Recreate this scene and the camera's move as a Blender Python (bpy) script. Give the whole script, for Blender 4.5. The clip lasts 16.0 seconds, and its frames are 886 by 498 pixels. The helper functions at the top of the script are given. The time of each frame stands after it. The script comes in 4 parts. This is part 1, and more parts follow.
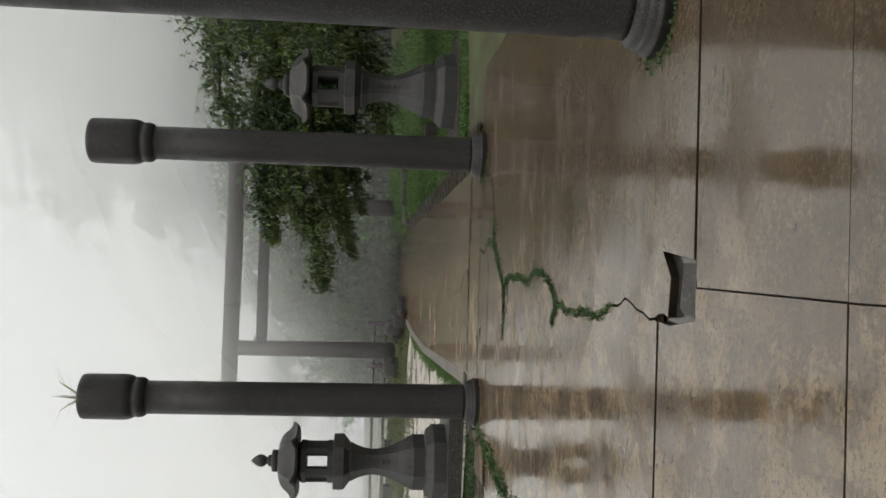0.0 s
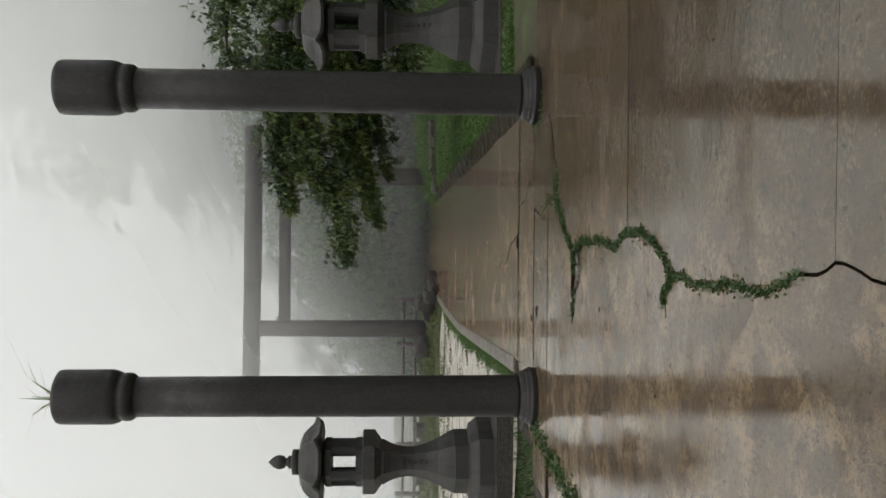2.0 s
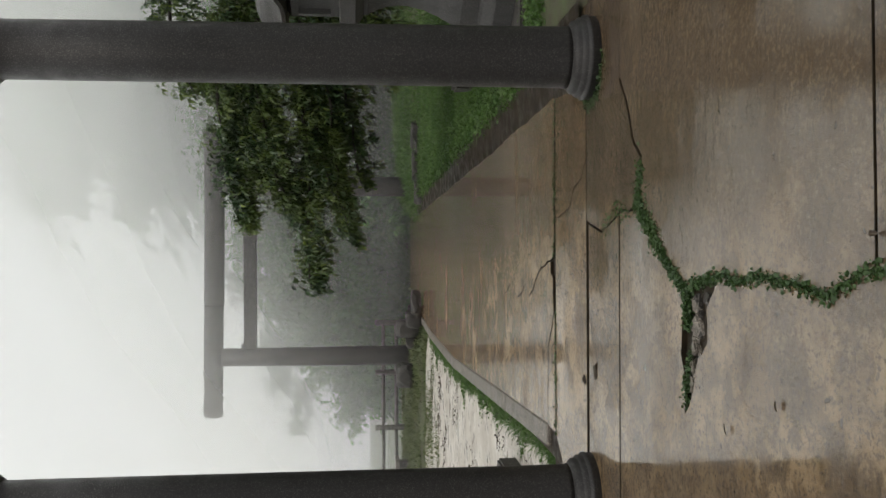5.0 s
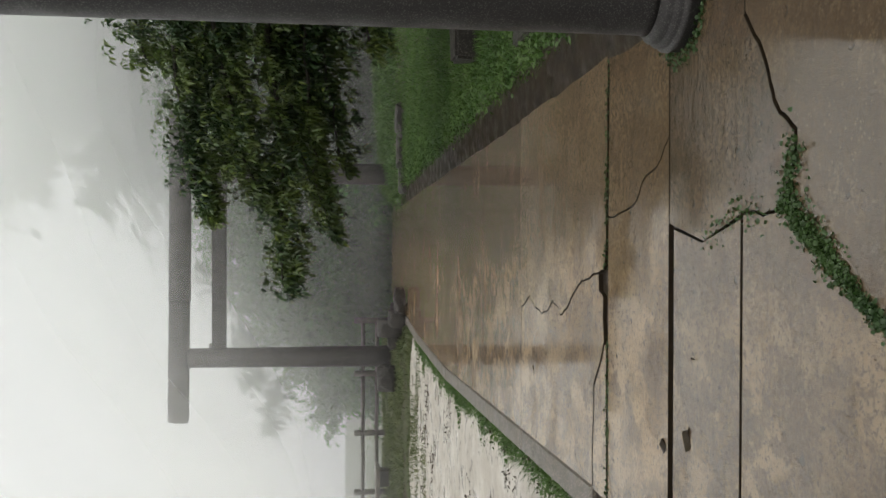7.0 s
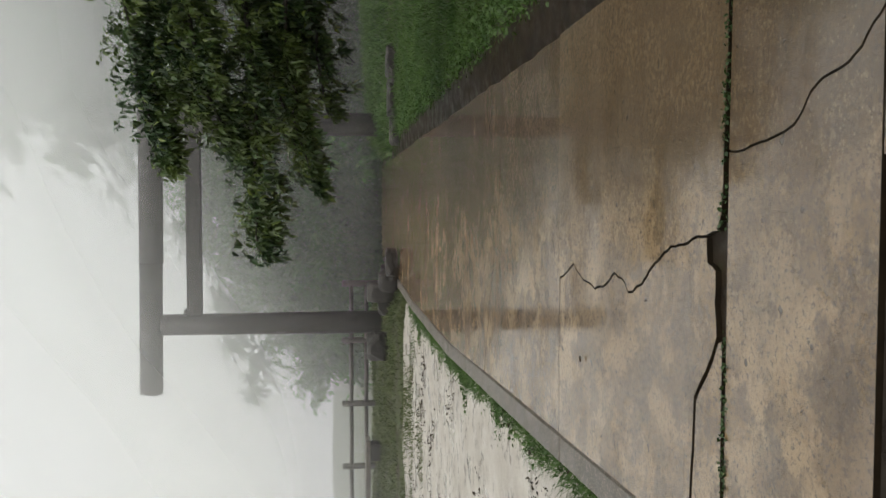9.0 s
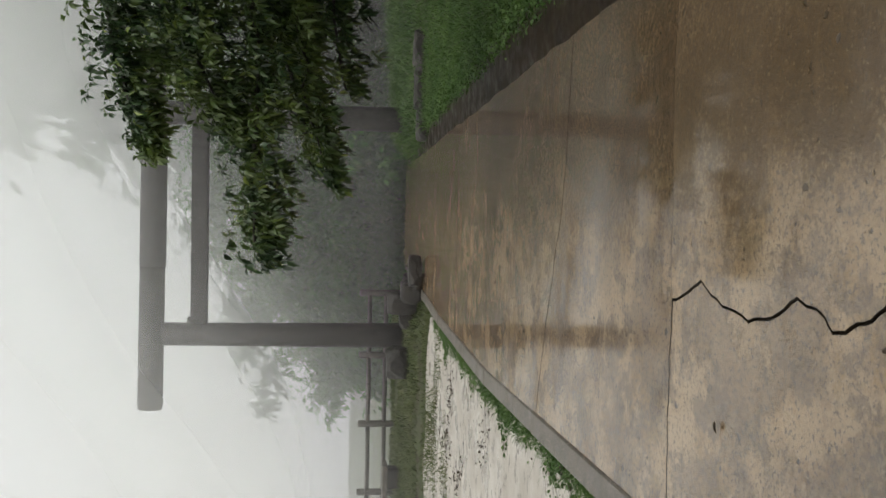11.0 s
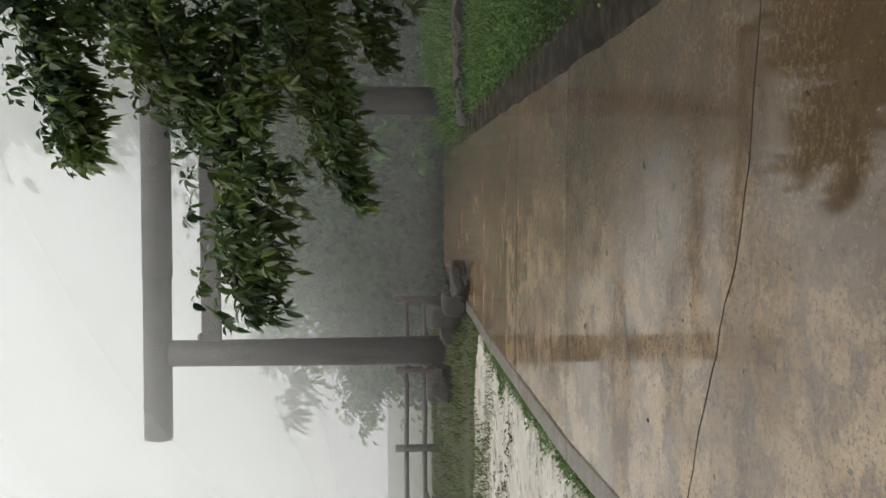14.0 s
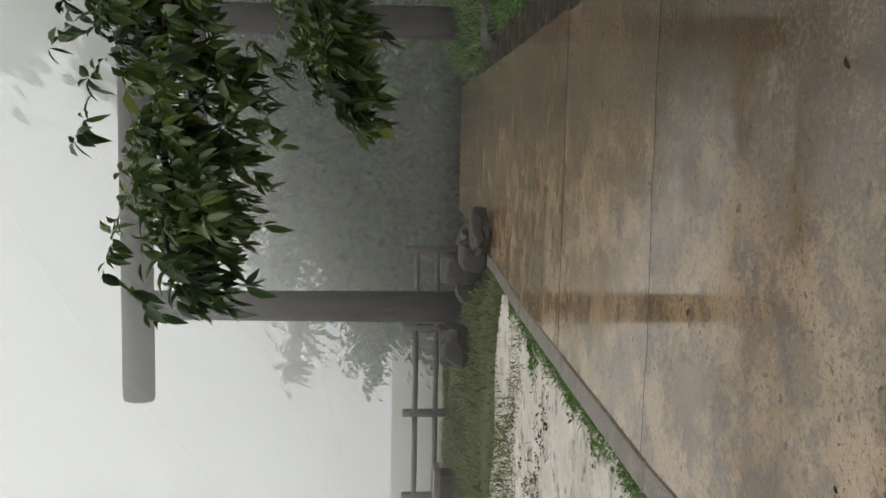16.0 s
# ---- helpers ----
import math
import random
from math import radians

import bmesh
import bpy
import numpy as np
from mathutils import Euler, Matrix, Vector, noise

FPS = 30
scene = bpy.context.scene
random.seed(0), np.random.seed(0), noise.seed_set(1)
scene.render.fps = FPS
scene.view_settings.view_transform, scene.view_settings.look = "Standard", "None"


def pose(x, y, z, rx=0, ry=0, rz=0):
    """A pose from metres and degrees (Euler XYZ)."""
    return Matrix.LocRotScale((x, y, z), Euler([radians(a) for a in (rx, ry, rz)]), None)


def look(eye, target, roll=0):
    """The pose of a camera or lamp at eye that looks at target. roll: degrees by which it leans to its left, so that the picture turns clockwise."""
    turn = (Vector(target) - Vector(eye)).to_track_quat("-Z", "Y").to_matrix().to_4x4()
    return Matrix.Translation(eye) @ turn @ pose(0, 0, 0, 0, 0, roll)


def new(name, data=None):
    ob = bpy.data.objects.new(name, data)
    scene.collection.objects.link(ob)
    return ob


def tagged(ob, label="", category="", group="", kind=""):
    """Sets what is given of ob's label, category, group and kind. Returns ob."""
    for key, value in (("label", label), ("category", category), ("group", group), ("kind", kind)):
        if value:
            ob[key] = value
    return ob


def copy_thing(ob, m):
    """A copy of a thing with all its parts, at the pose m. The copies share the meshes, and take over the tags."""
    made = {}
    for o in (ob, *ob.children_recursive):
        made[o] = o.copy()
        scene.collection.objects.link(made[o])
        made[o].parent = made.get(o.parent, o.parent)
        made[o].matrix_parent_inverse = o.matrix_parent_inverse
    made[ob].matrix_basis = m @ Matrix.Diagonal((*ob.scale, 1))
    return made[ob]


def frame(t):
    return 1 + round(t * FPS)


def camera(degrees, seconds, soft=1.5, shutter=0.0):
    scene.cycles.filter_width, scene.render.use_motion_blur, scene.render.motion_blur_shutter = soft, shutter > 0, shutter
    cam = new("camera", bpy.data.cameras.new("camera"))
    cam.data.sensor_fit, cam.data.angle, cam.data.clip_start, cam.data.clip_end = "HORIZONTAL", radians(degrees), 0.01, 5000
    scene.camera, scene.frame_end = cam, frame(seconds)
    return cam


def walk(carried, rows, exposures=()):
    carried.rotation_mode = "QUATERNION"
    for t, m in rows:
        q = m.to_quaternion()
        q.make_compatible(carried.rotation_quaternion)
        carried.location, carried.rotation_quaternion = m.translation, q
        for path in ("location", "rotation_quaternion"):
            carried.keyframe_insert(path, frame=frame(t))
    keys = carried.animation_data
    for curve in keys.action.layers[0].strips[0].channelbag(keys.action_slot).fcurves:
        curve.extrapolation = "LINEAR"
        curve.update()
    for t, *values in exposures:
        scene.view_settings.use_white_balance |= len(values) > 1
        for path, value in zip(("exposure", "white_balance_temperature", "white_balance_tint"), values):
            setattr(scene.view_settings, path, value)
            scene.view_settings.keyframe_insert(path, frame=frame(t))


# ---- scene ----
cam = camera(51.7, 16.0)
PATH = [
    (0, (0.324, -5.176, 1.334), (0.359, -3.184, 1.159), -88.3),
    (0.5, (0.324, -4.661, 1.345), (0.266, -2.666, 1.223), -88.3),
    (1, (0.284, -4.174, 1.349), (0.24, -2.178, 1.234), -88.7),
    (1.5, (0.251, -3.762, 1.338), (0.219, -1.767, 1.21), -88.6),
    (2, (0.242, -3.337, 1.367), (0.22, -1.341, 1.247), -89.6),
    (2.5, (0.245, -2.872, 1.386), (0.24, -0.875, 1.269), -90.1),
    (3, (0.286, -2.406, 1.403), (0.234, -0.41, 1.284), -89.4),
    (3.5, (0.285, -1.93, 1.417), (0.212, 0.064, 1.284), -89.5),
    (4, (0.293, -1.477, 1.402), (0.232, 0.517, 1.254), -89.1),
    (4.2, (0.296, -1.308, 1.425), (0.257, 0.686, 1.278), -89.4),
    (6.3, (0.454, 0.419, 1.492), (0.48, 2.408, 1.278), -90.4),
    (6.5, (0.458, 0.603, 1.541), (0.457, 2.59, 1.313), -89.8),
    (7, (0.467, 1.102, 1.525), (0.446, 3.089, 1.297), -89.9),
    (7.5, (0.463, 1.528, 1.523), (0.451, 3.516, 1.306), -90.0),
    (8, (0.487, 1.979, 1.521), (0.461, 3.968, 1.316), -89.4),
    (8.5, (0.456, 2.447, 1.506), (0.427, 4.431, 1.255), -90.2),
    (9, (0.421, 2.869, 1.511), (0.309, 4.849, 1.254), -90.3),
    (9.5, (0.358, 3.282, 1.52), (0.221, 5.264, 1.291), -90.0),
    (10, (0.321, 3.728, 1.499), (0.199, 5.711, 1.271), -89.5),
    (10.2, (0.272, 3.938, 1.494), (0.173, 5.923, 1.269), -88.7),
    (12.3, (0.404, 5.843, 1.36), (0.298, 7.834, 1.198), -90.4),
    (12.5, (0.42, 6.021, 1.358), (0.265, 8.008, 1.187), -90.4),
    (13, (0.465, 6.467, 1.398), (0.257, 8.452, 1.264), -89.4),
    (13.5, (0.497, 6.904, 1.375), (0.362, 8.896, 1.253), -90.6),
    (14, (0.513, 7.301, 1.393), (0.381, 9.292, 1.254), -90.3),
    (14.5, (0.539, 7.766, 1.412), (0.367, 9.754, 1.281), -89.5),
    (15, (0.495, 8.325, 1.384), (0.319, 10.312, 1.246), -90.4),
    (15.5, (0.484, 8.733, 1.405), (0.249, 10.714, 1.263), -89.9),
    (16, (0.403, 9.222, 1.416), (0.147, 11.202, 1.292), -89.4),
]
walk(cam, [(t, look(eye, target, roll)) for t, eye, target, roll in PATH],
     [(0.0, -0.14), (1.0, -0.24), (2.5, -0.22), (4.0, -0.16), (6.5, -0.02), (8.0, -0.10), (9.0, -0.10), (9.5, -0.18), (10.0, -0.12), (12.5, -0.10), (13.0, -0.16), (14.0, 0.04), (14.5, -0.05), (15.0, -0.14), (15.5, -0.04), (16.0, -0.12)])

# ---- world and light: a bright overcast, misty sky ----
world = bpy.data.worlds.new("overcast_sky")
scene.world = world
world.use_nodes = True
wn, wl = world.node_tree.nodes, world.node_tree.links
wn.clear()
sky = wn.new("ShaderNodeTexSky")
sky.sky_type, sky.sun_disc = "NISHITA", False
sky.sun_elevation, sky.sun_rotation = radians(60), radians(200)
sky.air_density, sky.dust_density = 2.0, 8.0
sky_bg = wn.new("ShaderNodeBackground")
sky_bg.inputs["Strength"].default_value = 0.02
wl.new(sky.outputs[0], sky_bg.inputs["Color"])
wco, wsep = wn.new("ShaderNodeTexCoord"), wn.new("ShaderNodeSeparateXYZ")
wramp = wn.new("ShaderNodeValToRGB")
wl.new(wco.outputs["Generated"], wsep.inputs[0])
wl.new(wsep.outputs["Z"], wramp.inputs[0])
wramp.color_ramp.elements[0].position, wramp.color_ramp.elements[0].color = 0.0, (0.74, 0.748, 0.754, 1)
wramp.color_ramp.elements[1].position, wramp.color_ramp.elements[1].color = 0.45, (0.74, 0.750, 0.760, 1)
zenith = wramp.color_ramp.elements.new(1.0)
zenith.color = (1.24, 1.225, 1.20, 1)
cloud_bg = wn.new("ShaderNodeBackground")
wl.new(wramp.outputs[0], cloud_bg.inputs["Color"])
cloud_bg.inputs["Strength"].default_value = 0.80
wadd, wout = wn.new("ShaderNodeAddShader"), wn.new("ShaderNodeOutputWorld")
wl.new(sky_bg.outputs[0], wadd.inputs[0])
wl.new(cloud_bg.outputs[0], wadd.inputs[1])
wl.new(wadd.outputs[0], wout.inputs["Surface"])

sun = new("sun", bpy.data.lights.new("sun", "SUN"))
sun.data.energy, sun.data.angle, sun.data.color = 0.5, radians(40), (1.0, 0.97, 0.92)
sun.matrix_world = look((0, -6, 20), (0, 5, 0))


# ---- materials ----
class Mat:
    """A small builder round one node material."""

    def __init__(self, name):
        self.m = bpy.data.materials.new(name)
        self.m.use_nodes = True
        self.n, self.l = self.m.node_tree.nodes, self.m.node_tree.links
        self.b = self.n["Principled BSDF"]
        self.out = self.n["Material Output"]
        self.pos = self.n.new("ShaderNodeNewGeometry").outputs["Position"]

    def link(self, a, b):
        self.l.new(a, b)

    def set(self, key, value):
        self.b.inputs[key].default_value = value

    def scaled(self, sx, sy, sz, src=None):
        mp = self.n.new("ShaderNodeMapping")
        mp.inputs["Scale"].default_value = (sx, sy, sz)
        self.link(src or self.pos, mp.inputs["Vector"])
        return mp.outputs[0]

    def noise(self, scale, detail=5, rough=0.6, vec=None, distort=0.0):
        t = self.n.new("ShaderNodeTexNoise")
        t.inputs["Scale"].default_value, t.inputs["Detail"].default_value = scale, detail
        t.inputs["Roughness"].default_value, t.inputs["Distortion"].default_value = rough, distort
        self.link(vec or self.pos, t.inputs["Vector"])
        return t.outputs["Fac"]

    def ramp(self, src, *stops):
        r = self.n.new("ShaderNodeValToRGB")
        els = r.color_ramp.elements
        while len(els) < len(stops):
            els.new(0.5)
        for e, (p, c) in zip(els, stops):
            e.position = p
            e.color = (*c, 1) if isinstance(c, tuple) else (c, c, c, 1)
        self.link(src, r.inputs[0])
        return r.outputs[0]

    def mix(self, fac, a, b, how="MIX"):
        x = self.n.new("ShaderNodeMix")
        x.data_type, x.blend_type = "RGBA", how
        for i, v in ((0, fac), (6, a), (7, b)):
            sock = x.inputs[i]
            if isinstance(v, (int, float)):
                sock.default_value = v if i == 0 else (v, v, v, 1)
            elif isinstance(v, tuple):
                sock.default_value = (*v, 1)
            else:
                self.link(v, sock)
        return x.outputs[2]

    def math(self, op, a, b):
        x = self.n.new("ShaderNodeMath")
        x.operation = op
        for sock, v in zip(x.inputs, (a, b)):
            if isinstance(v, (int, float)):
                sock.default_value = v
            else:
                self.link(v, sock)
        return x.outputs[0]

    def bump(self, height, strength=0.3, dist=0.01, key="Normal"):
        x = self.n.new("ShaderNodeBump")
        x.inputs["Strength"].default_value, x.inputs["Distance"].default_value = strength, dist
        self.link(height, x.inputs["Height"])
        self.link(x.outputs[0], self.b.inputs[key])

    def island(self):
        return self.n.new("ShaderNodeNewGeometry").outputs["Random Per Island"]

    def piece(self):
        return self.n.new("ShaderNodeObjectInfo").outputs["Random"]


def concrete_material(name, tone, stain, ripples):
    """Old ochre concrete, flaked, stained and shaded in colour on its lawn side, under a film of rain water."""
    k = Mat(name)
    sep = k.n.new("ShaderNodeSeparateXYZ")
    k.link(k.pos, sep.inputs[0])
    big = k.noise(0.8, 6, 0.62)
    mid = k.noise(3.6, 9, 0.70)
    flake = k.noise(2.2, 12, 0.68)
    scab = k.noise(17, 8, 0.75, k.scaled(1.0, 0.75, 1))
    grain = k.noise(40, 6, 0.8)
    stones = k.n.new("ShaderNodeTexVoronoi")
    stones.inputs["Scale"].default_value = 110
    k.link(k.pos, stones.inputs["Vector"])
    col = k.ramp(big, (0.34, (0.190, 0.122, 0.056)), (0.5, (0.340, 0.245, 0.135)), (0.64, (0.470, 0.370, 0.240)))
    # pale cement skin left in patches, and ochre algae between them
    col = k.mix(k.ramp(flake, (0.515, 0.0), (0.535, 0.50)), col, (0.47, 0.375, 0.250))
    algae = k.ramp(k.noise(1.5, 10, 0.74), (0.525, 0.0), (0.57, 0.80))
    col = k.mix(algae, col, k.ramp(scab, (0.42, (0.135, 0.080, 0.022)), (0.58, (0.265, 0.172, 0.058))))
    # where the top skin has worn off, the darker aggregate shows
    worn = k.ramp(flake, (0.44, 1.0), (0.49, 0.0))
    col = k.mix(k.math("MULTIPLY", worn, 0.45), col, (0.115, 0.075, 0.036))
    col = k.mix(k.ramp(mid, (stain, 0.70), (stain + 0.035, 0.0)), col, (0.098, 0.062, 0.028))
    # lawn-side stains and scabs, with the tree's shade painted into the brown
    shade_side = k.math("ADD", k.math("ADD", k.math("MULTIPLY", sep.outputs["X"], 0.38), big), k.math("MULTIPLY", mid, 0.5))
    mud_shade = k.ramp(shade_side, (0.76, 0.0), (1.0, 0.94))
    col = k.mix(mud_shade, col, k.ramp(scab, (0.40, (0.046, 0.028, 0.011)), (0.62, (0.098, 0.061, 0.025))))
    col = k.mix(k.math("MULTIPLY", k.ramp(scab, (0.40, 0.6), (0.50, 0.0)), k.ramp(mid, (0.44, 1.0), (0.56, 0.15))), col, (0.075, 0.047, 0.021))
    spall = k.math("MULTIPLY", k.ramp(k.noise(32, 6, 0.7), (0.49, 0.0), (0.58, 0.28)), k.ramp(k.noise(1.9, 5, 0.6), (0.46, 0.0), (0.54, 1.0)))
    col = k.mix(spall, col, (0.46, 0.365, 0.235))
    col = k.mix(k.ramp(grain, (0.42, 0.9), (0.47, 0.0)), col, (0.050, 0.034, 0.018))
    col = k.mix(k.ramp(stones.outputs["Color"], (0.84, 0.0), (0.90, 0.30)), col, (0.42, 0.34, 0.23))
    pits = k.ramp(k.noise(14, 2, 0.5), (0.27, 1.0), (0.30, 0.0))
    col = k.mix(pits, col, (0.020, 0.015, 0.010))
    col = k.mix(0.16, col, k.ramp(k.piece(), (0.0, (0.13, 0.085, 0.04)), (1.0, (0.42, 0.34, 0.24))))
    col = k.mix(1.0, col, tone, "MULTIPLY")
    k.link(col, k.b.inputs["Base Color"])
    k.set("Roughness", 0.6)
    k.set("Specular IOR Level", 0.3)
    film = k.noise(1.3, 7, 0.62, k.scaled(0.6, 1.2, 1))
    wet = k.mix(0.22, film, k.noise(13, 6, 0.75))
    k.link(k.ramp(wet, (0.40, 0.72), (0.455, 1.0)), k.b.inputs["Coat Weight"])
    k.link(k.ramp(wet, (0.36, 0.20), (0.44, 0.05), (0.50, 0.004)), k.b.inputs["Coat Roughness"])
    k.set("Coat IOR", 1.75)
    relief = k.mix(0.3, k.mix(0.5, k.noise(7, 10, 0.78), k.noise(45, 6, 0.8)), k.math("SUBTRACT", 1.0, worn))
    relief = k.mix(k.mix(0.6, 0.12, mud_shade), relief, scab)
    k.bump(k.mix(pits, relief, 0.0), 1.0, 0.035)
    run = k.mix(0.26, k.noise(9, 5, 0.65, k.scaled(0.45, 1.5, 1)), k.noise(42, 4, 0.7, k.scaled(0.8, 1.2, 1)))
    ripple = k.mix(k.ramp(wet, (0.40, 1.0), (0.52, 0.10)), 0.5, run)
    k.bump(ripple, ripples, 0.014, "Coat Normal")
    return k.m


def puddle_material():
    """Shallow standing rain water over dark silt."""
    k = Mat("standing_rain_water")
    k.link(k.ramp(k.noise(6, 5, 0.7), (0.35, (0.030, 0.026, 0.021)), (0.65, (0.062, 0.054, 0.044))), k.b.inputs["Base Color"])
    k.link(k.ramp(k.noise(9, 5, 0.7), (0.4, 0.03), (0.7, 0.16)), k.b.inputs["Roughness"])
    k.set("Specular IOR Level", 0.6)
    k.bump(k.noise(30, 4, 0.6), 0.08, 0.01)
    return k.m


def mud_material():
    k = Mat("wet_mud_and_shade")
    col = k.ramp(k.noise(5, 6, 0.7), (0.35, (0.010, 0.007, 0.004)), (0.6, (0.028, 0.019, 0.009)), (0.75, (0.024, 0.028, 0.010)))
    k.link(col, k.b.inputs["Base Color"])
    k.link(k.ramp(k.noise(4, 5, 0.7), (0.38, 0.4), (0.6, 0.8)), k.b.inputs["Roughness"])
    k.set("Specular IOR Level", 0.22)
    k.bump(k.noise(16, 7, 0.7), 0.25, 0.015)
    return k.m


def stone_material(name, dark, light, rough=0.4, speck=220, coat=0.4, sparkle=3.0):
    k = Mat(name)
    col = k.ramp(k.noise(3.0, 5, 0.65), (0.3, dark), (0.7, light))
    grain = k.noise(speck, 2, 0.5)
    col = k.mix(k.ramp(grain, (0.57, 0.0), (0.63, 0.8)), col, tuple(c * sparkle for c in light))
    streak = k.ramp(k.noise(1.0, 5, 0.7, k.scaled(9, 9, 0.7)), (0.45, 0.0), (0.7, 0.5))
    col = k.mix(streak, col, tuple(c * 0.5 for c in dark))
    k.link(col, k.b.inputs["Base Color"])
    k.link(k.ramp(k.noise(6, 4), (0.3, rough - 0.1), (0.7, rough + 0.2)), k.b.inputs["Roughness"])
    k.set("Coat Weight", coat)
    k.set("Coat Roughness", 0.25)
    k.bump(k.mix(0.5, grain, k.noise(25, 6, 0.7)), 0.25, 0.006)
    return k.m


def soil_material():
    k = Mat("grassy_soil")
    n = k.noise(2.2, 6, 0.7)
    col = k.ramp(n, (0.35, (0.062, 0.050, 0.031)), (0.5, (0.066, 0.076, 0.030)), (0.68, (0.090, 0.125, 0.040)))
    k.link(col, k.b.inputs["Base Color"])
    k.set("Roughness", 0.8)
    k.bump(k.noise(30, 6, 0.7), 0.8, 0.03)
    return k.m


def gravel_material():
    k = Mat("wet_pale_gravel")
    n = k.noise(1.2, 5, 0.7)
    col = k.ramp(n, (0.3, (0.40, 0.365, 0.31)), (0.65, (0.60, 0.565, 0.50)))
    speck = k.ramp(k.noise(4.5, 8, 0.78, k.scaled(0.8, 1.1, 1)), (0.55, 0.0), (0.61, 0.85))
    col = k.mix(speck, col, (0.085, 0.07, 0.045))
    k.link(col, k.b.inputs["Base Color"])
    k.link(k.ramp(k.noise(2.2, 4), (0.4, 0.22), (0.6, 0.6)), k.b.inputs["Roughness"])
    k.bump(k.noise(40, 5, 0.7), 0.5, 0.02)
    return k.m


def leaf_material(name, dark, mid, light, rough=0.38, glow=0.25, shine=0.5):
    k = Mat(name)
    col = k.ramp(k.island(), (0.0, dark), (0.55, mid), (0.93, mid), (1.0, light))
    col = k.mix(k.ramp(k.noise(1.5, 3), (0.4, 0.0), (0.7, 0.6)), col, light)
    k.link(col, k.b.inputs["Base Color"])
    k.set("Roughness", rough)
    k.set("Specular IOR Level", shine)
    tr = k.n.new("ShaderNodeBsdfTranslucent")
    k.link(col, tr.inputs["Color"])
    mx = k.n.new("ShaderNodeMixShader")
    mx.inputs[0].default_value = glow
    k.link(k.b.outputs[0], mx.inputs[1])
    k.link(tr.outputs[0], mx.inputs[2])
    k.link(mx.outputs[0], k.out.inputs["Surface"])
    return k.m


def bark_material():
    k = Mat("wet_bark")
    col = k.ramp(k.noise(8, 6, 0.7, k.scaled(3, 3, 0.6)), (0.3, (0.012, 0.010, 0.008)), (0.7, (0.045, 0.037, 0.028)))
    k.link(col, k.b.inputs["Base Color"])
    k.set("Roughness", 0.55)
    k.bump(k.noise(20, 6, 0.7, k.scaled(3, 3, 0.5)), 0.7, 0.02)
    return k.m


def mist_material(low, high):
    """Thin drifting mist that scatters the sky's light, thinner near the ground."""
    k = Mat("mist")
    sep = k.n.new("ShaderNodeSeparateXYZ")
    k.link(k.pos, sep.inputs[0])
    h = k.math("ADD", sep.outputs["Z"], k.math("MULTIPLY", k.math("SUBTRACT", k.noise(0.14, 2, 0.5), 0.5), 2.0))

    def rise(src, z0, z1, gain):
        r = k.n.new("ShaderNodeMapRange")
        r.interpolation_type = "SMOOTHSTEP"
        for key, v in (("From Min", z0), ("From Max", z1), ("To Min", 0.0), ("To Max", gain)):
            r.inputs[key].default_value = v
        k.link(src, r.inputs["Value"])
        return r.outputs[0]

    # the mist hangs higher over the wooded side
    h = k.math("SUBTRACT", k.math("ADD", h, 2.0), rise(sep.outputs["X"], -8.0, 5.0, 5.4))
    dens = k.math("ADD", rise(sep.outputs["Z"], -1.5 if low > 0.05 else 0.0, 0.8, low), rise(h, 0.3, 6.6, high - low))
    clear = k.n.new("ShaderNodeBsdfTransparent")
    d, t = k.n.new("ShaderNodeBsdfDiffuse"), k.n.new("ShaderNodeBsdfTranslucent")
    d.inputs["Color"].default_value = t.inputs["Color"].default_value = (0.806, 0.812, 0.818, 1)
    both, mx = k.n.new("ShaderNodeAddShader"), k.n.new("ShaderNodeMixShader")
    k.link(d.outputs[0], both.inputs[0])
    k.link(t.outputs[0], both.inputs[1])
    k.link(dens, mx.inputs[0])
    k.link(clear.outputs[0], mx.inputs[1])
    k.link(both.outputs[0], mx.inputs[2])
    k.link(mx.outputs[0], k.out.inputs["Surface"])
    return k.m


# the forecourt slabs get a darker tone, more stains and stronger ripples
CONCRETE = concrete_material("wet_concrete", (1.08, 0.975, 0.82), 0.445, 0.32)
FORECOURT = concrete_material("wet_forecourt_concrete", (0.76, 0.69, 0.585), 0.475, 0.48)
GRANITE = stone_material("dark_wet_granite", (0.007, 0.006, 0.006), (0.015, 0.014, 0.013), 0.5, 150, 0.06, 5.0)
LANTERN = stone_material("grey_lantern_stone", (0.020, 0.020, 0.019), (0.045, 0.044, 0.042), 0.6, 200, 0.1)
TORII = stone_material("weathered_grey_torii", (0.024, 0.022, 0.021), (0.046, 0.042, 0.041), 0.65, 120, 0.15)
ROCK = stone_material("wet_boulder_rock", (0.014, 0.012, 0.010), (0.042, 0.038, 0.033), 0.6, 60, 0.12)
KERB = stone_material("wet_grey_kerb_stone", (0.085, 0.074, 0.060), (0.150, 0.132, 0.108), 0.5, 120, 0.12)
TIMBER = stone_material("weathered_fence_timber", (0.06, 0.056, 0.05), (0.12, 0.11, 0.10), 0.65, 90, 0.1)
SOIL = soil_material()
GRAVEL = gravel_material()
# mud, also used to paint shade into slab joints and small holes
MUD_AND_SHADE = mud_material()
PUDDLE = puddle_material()
LEAF = leaf_material("wet_tree_leaf", (0.014, 0.032, 0.013), (0.044, 0.090, 0.032), (0.22, 0.29, 0.06), 0.30, 0.32)
LEAF_FAR = leaf_material("woodland_leaf", (0.022, 0.072, 0.014), (0.062, 0.180, 0.036), (0.130, 0.275, 0.065), 0.9, 0.2, 0.05)
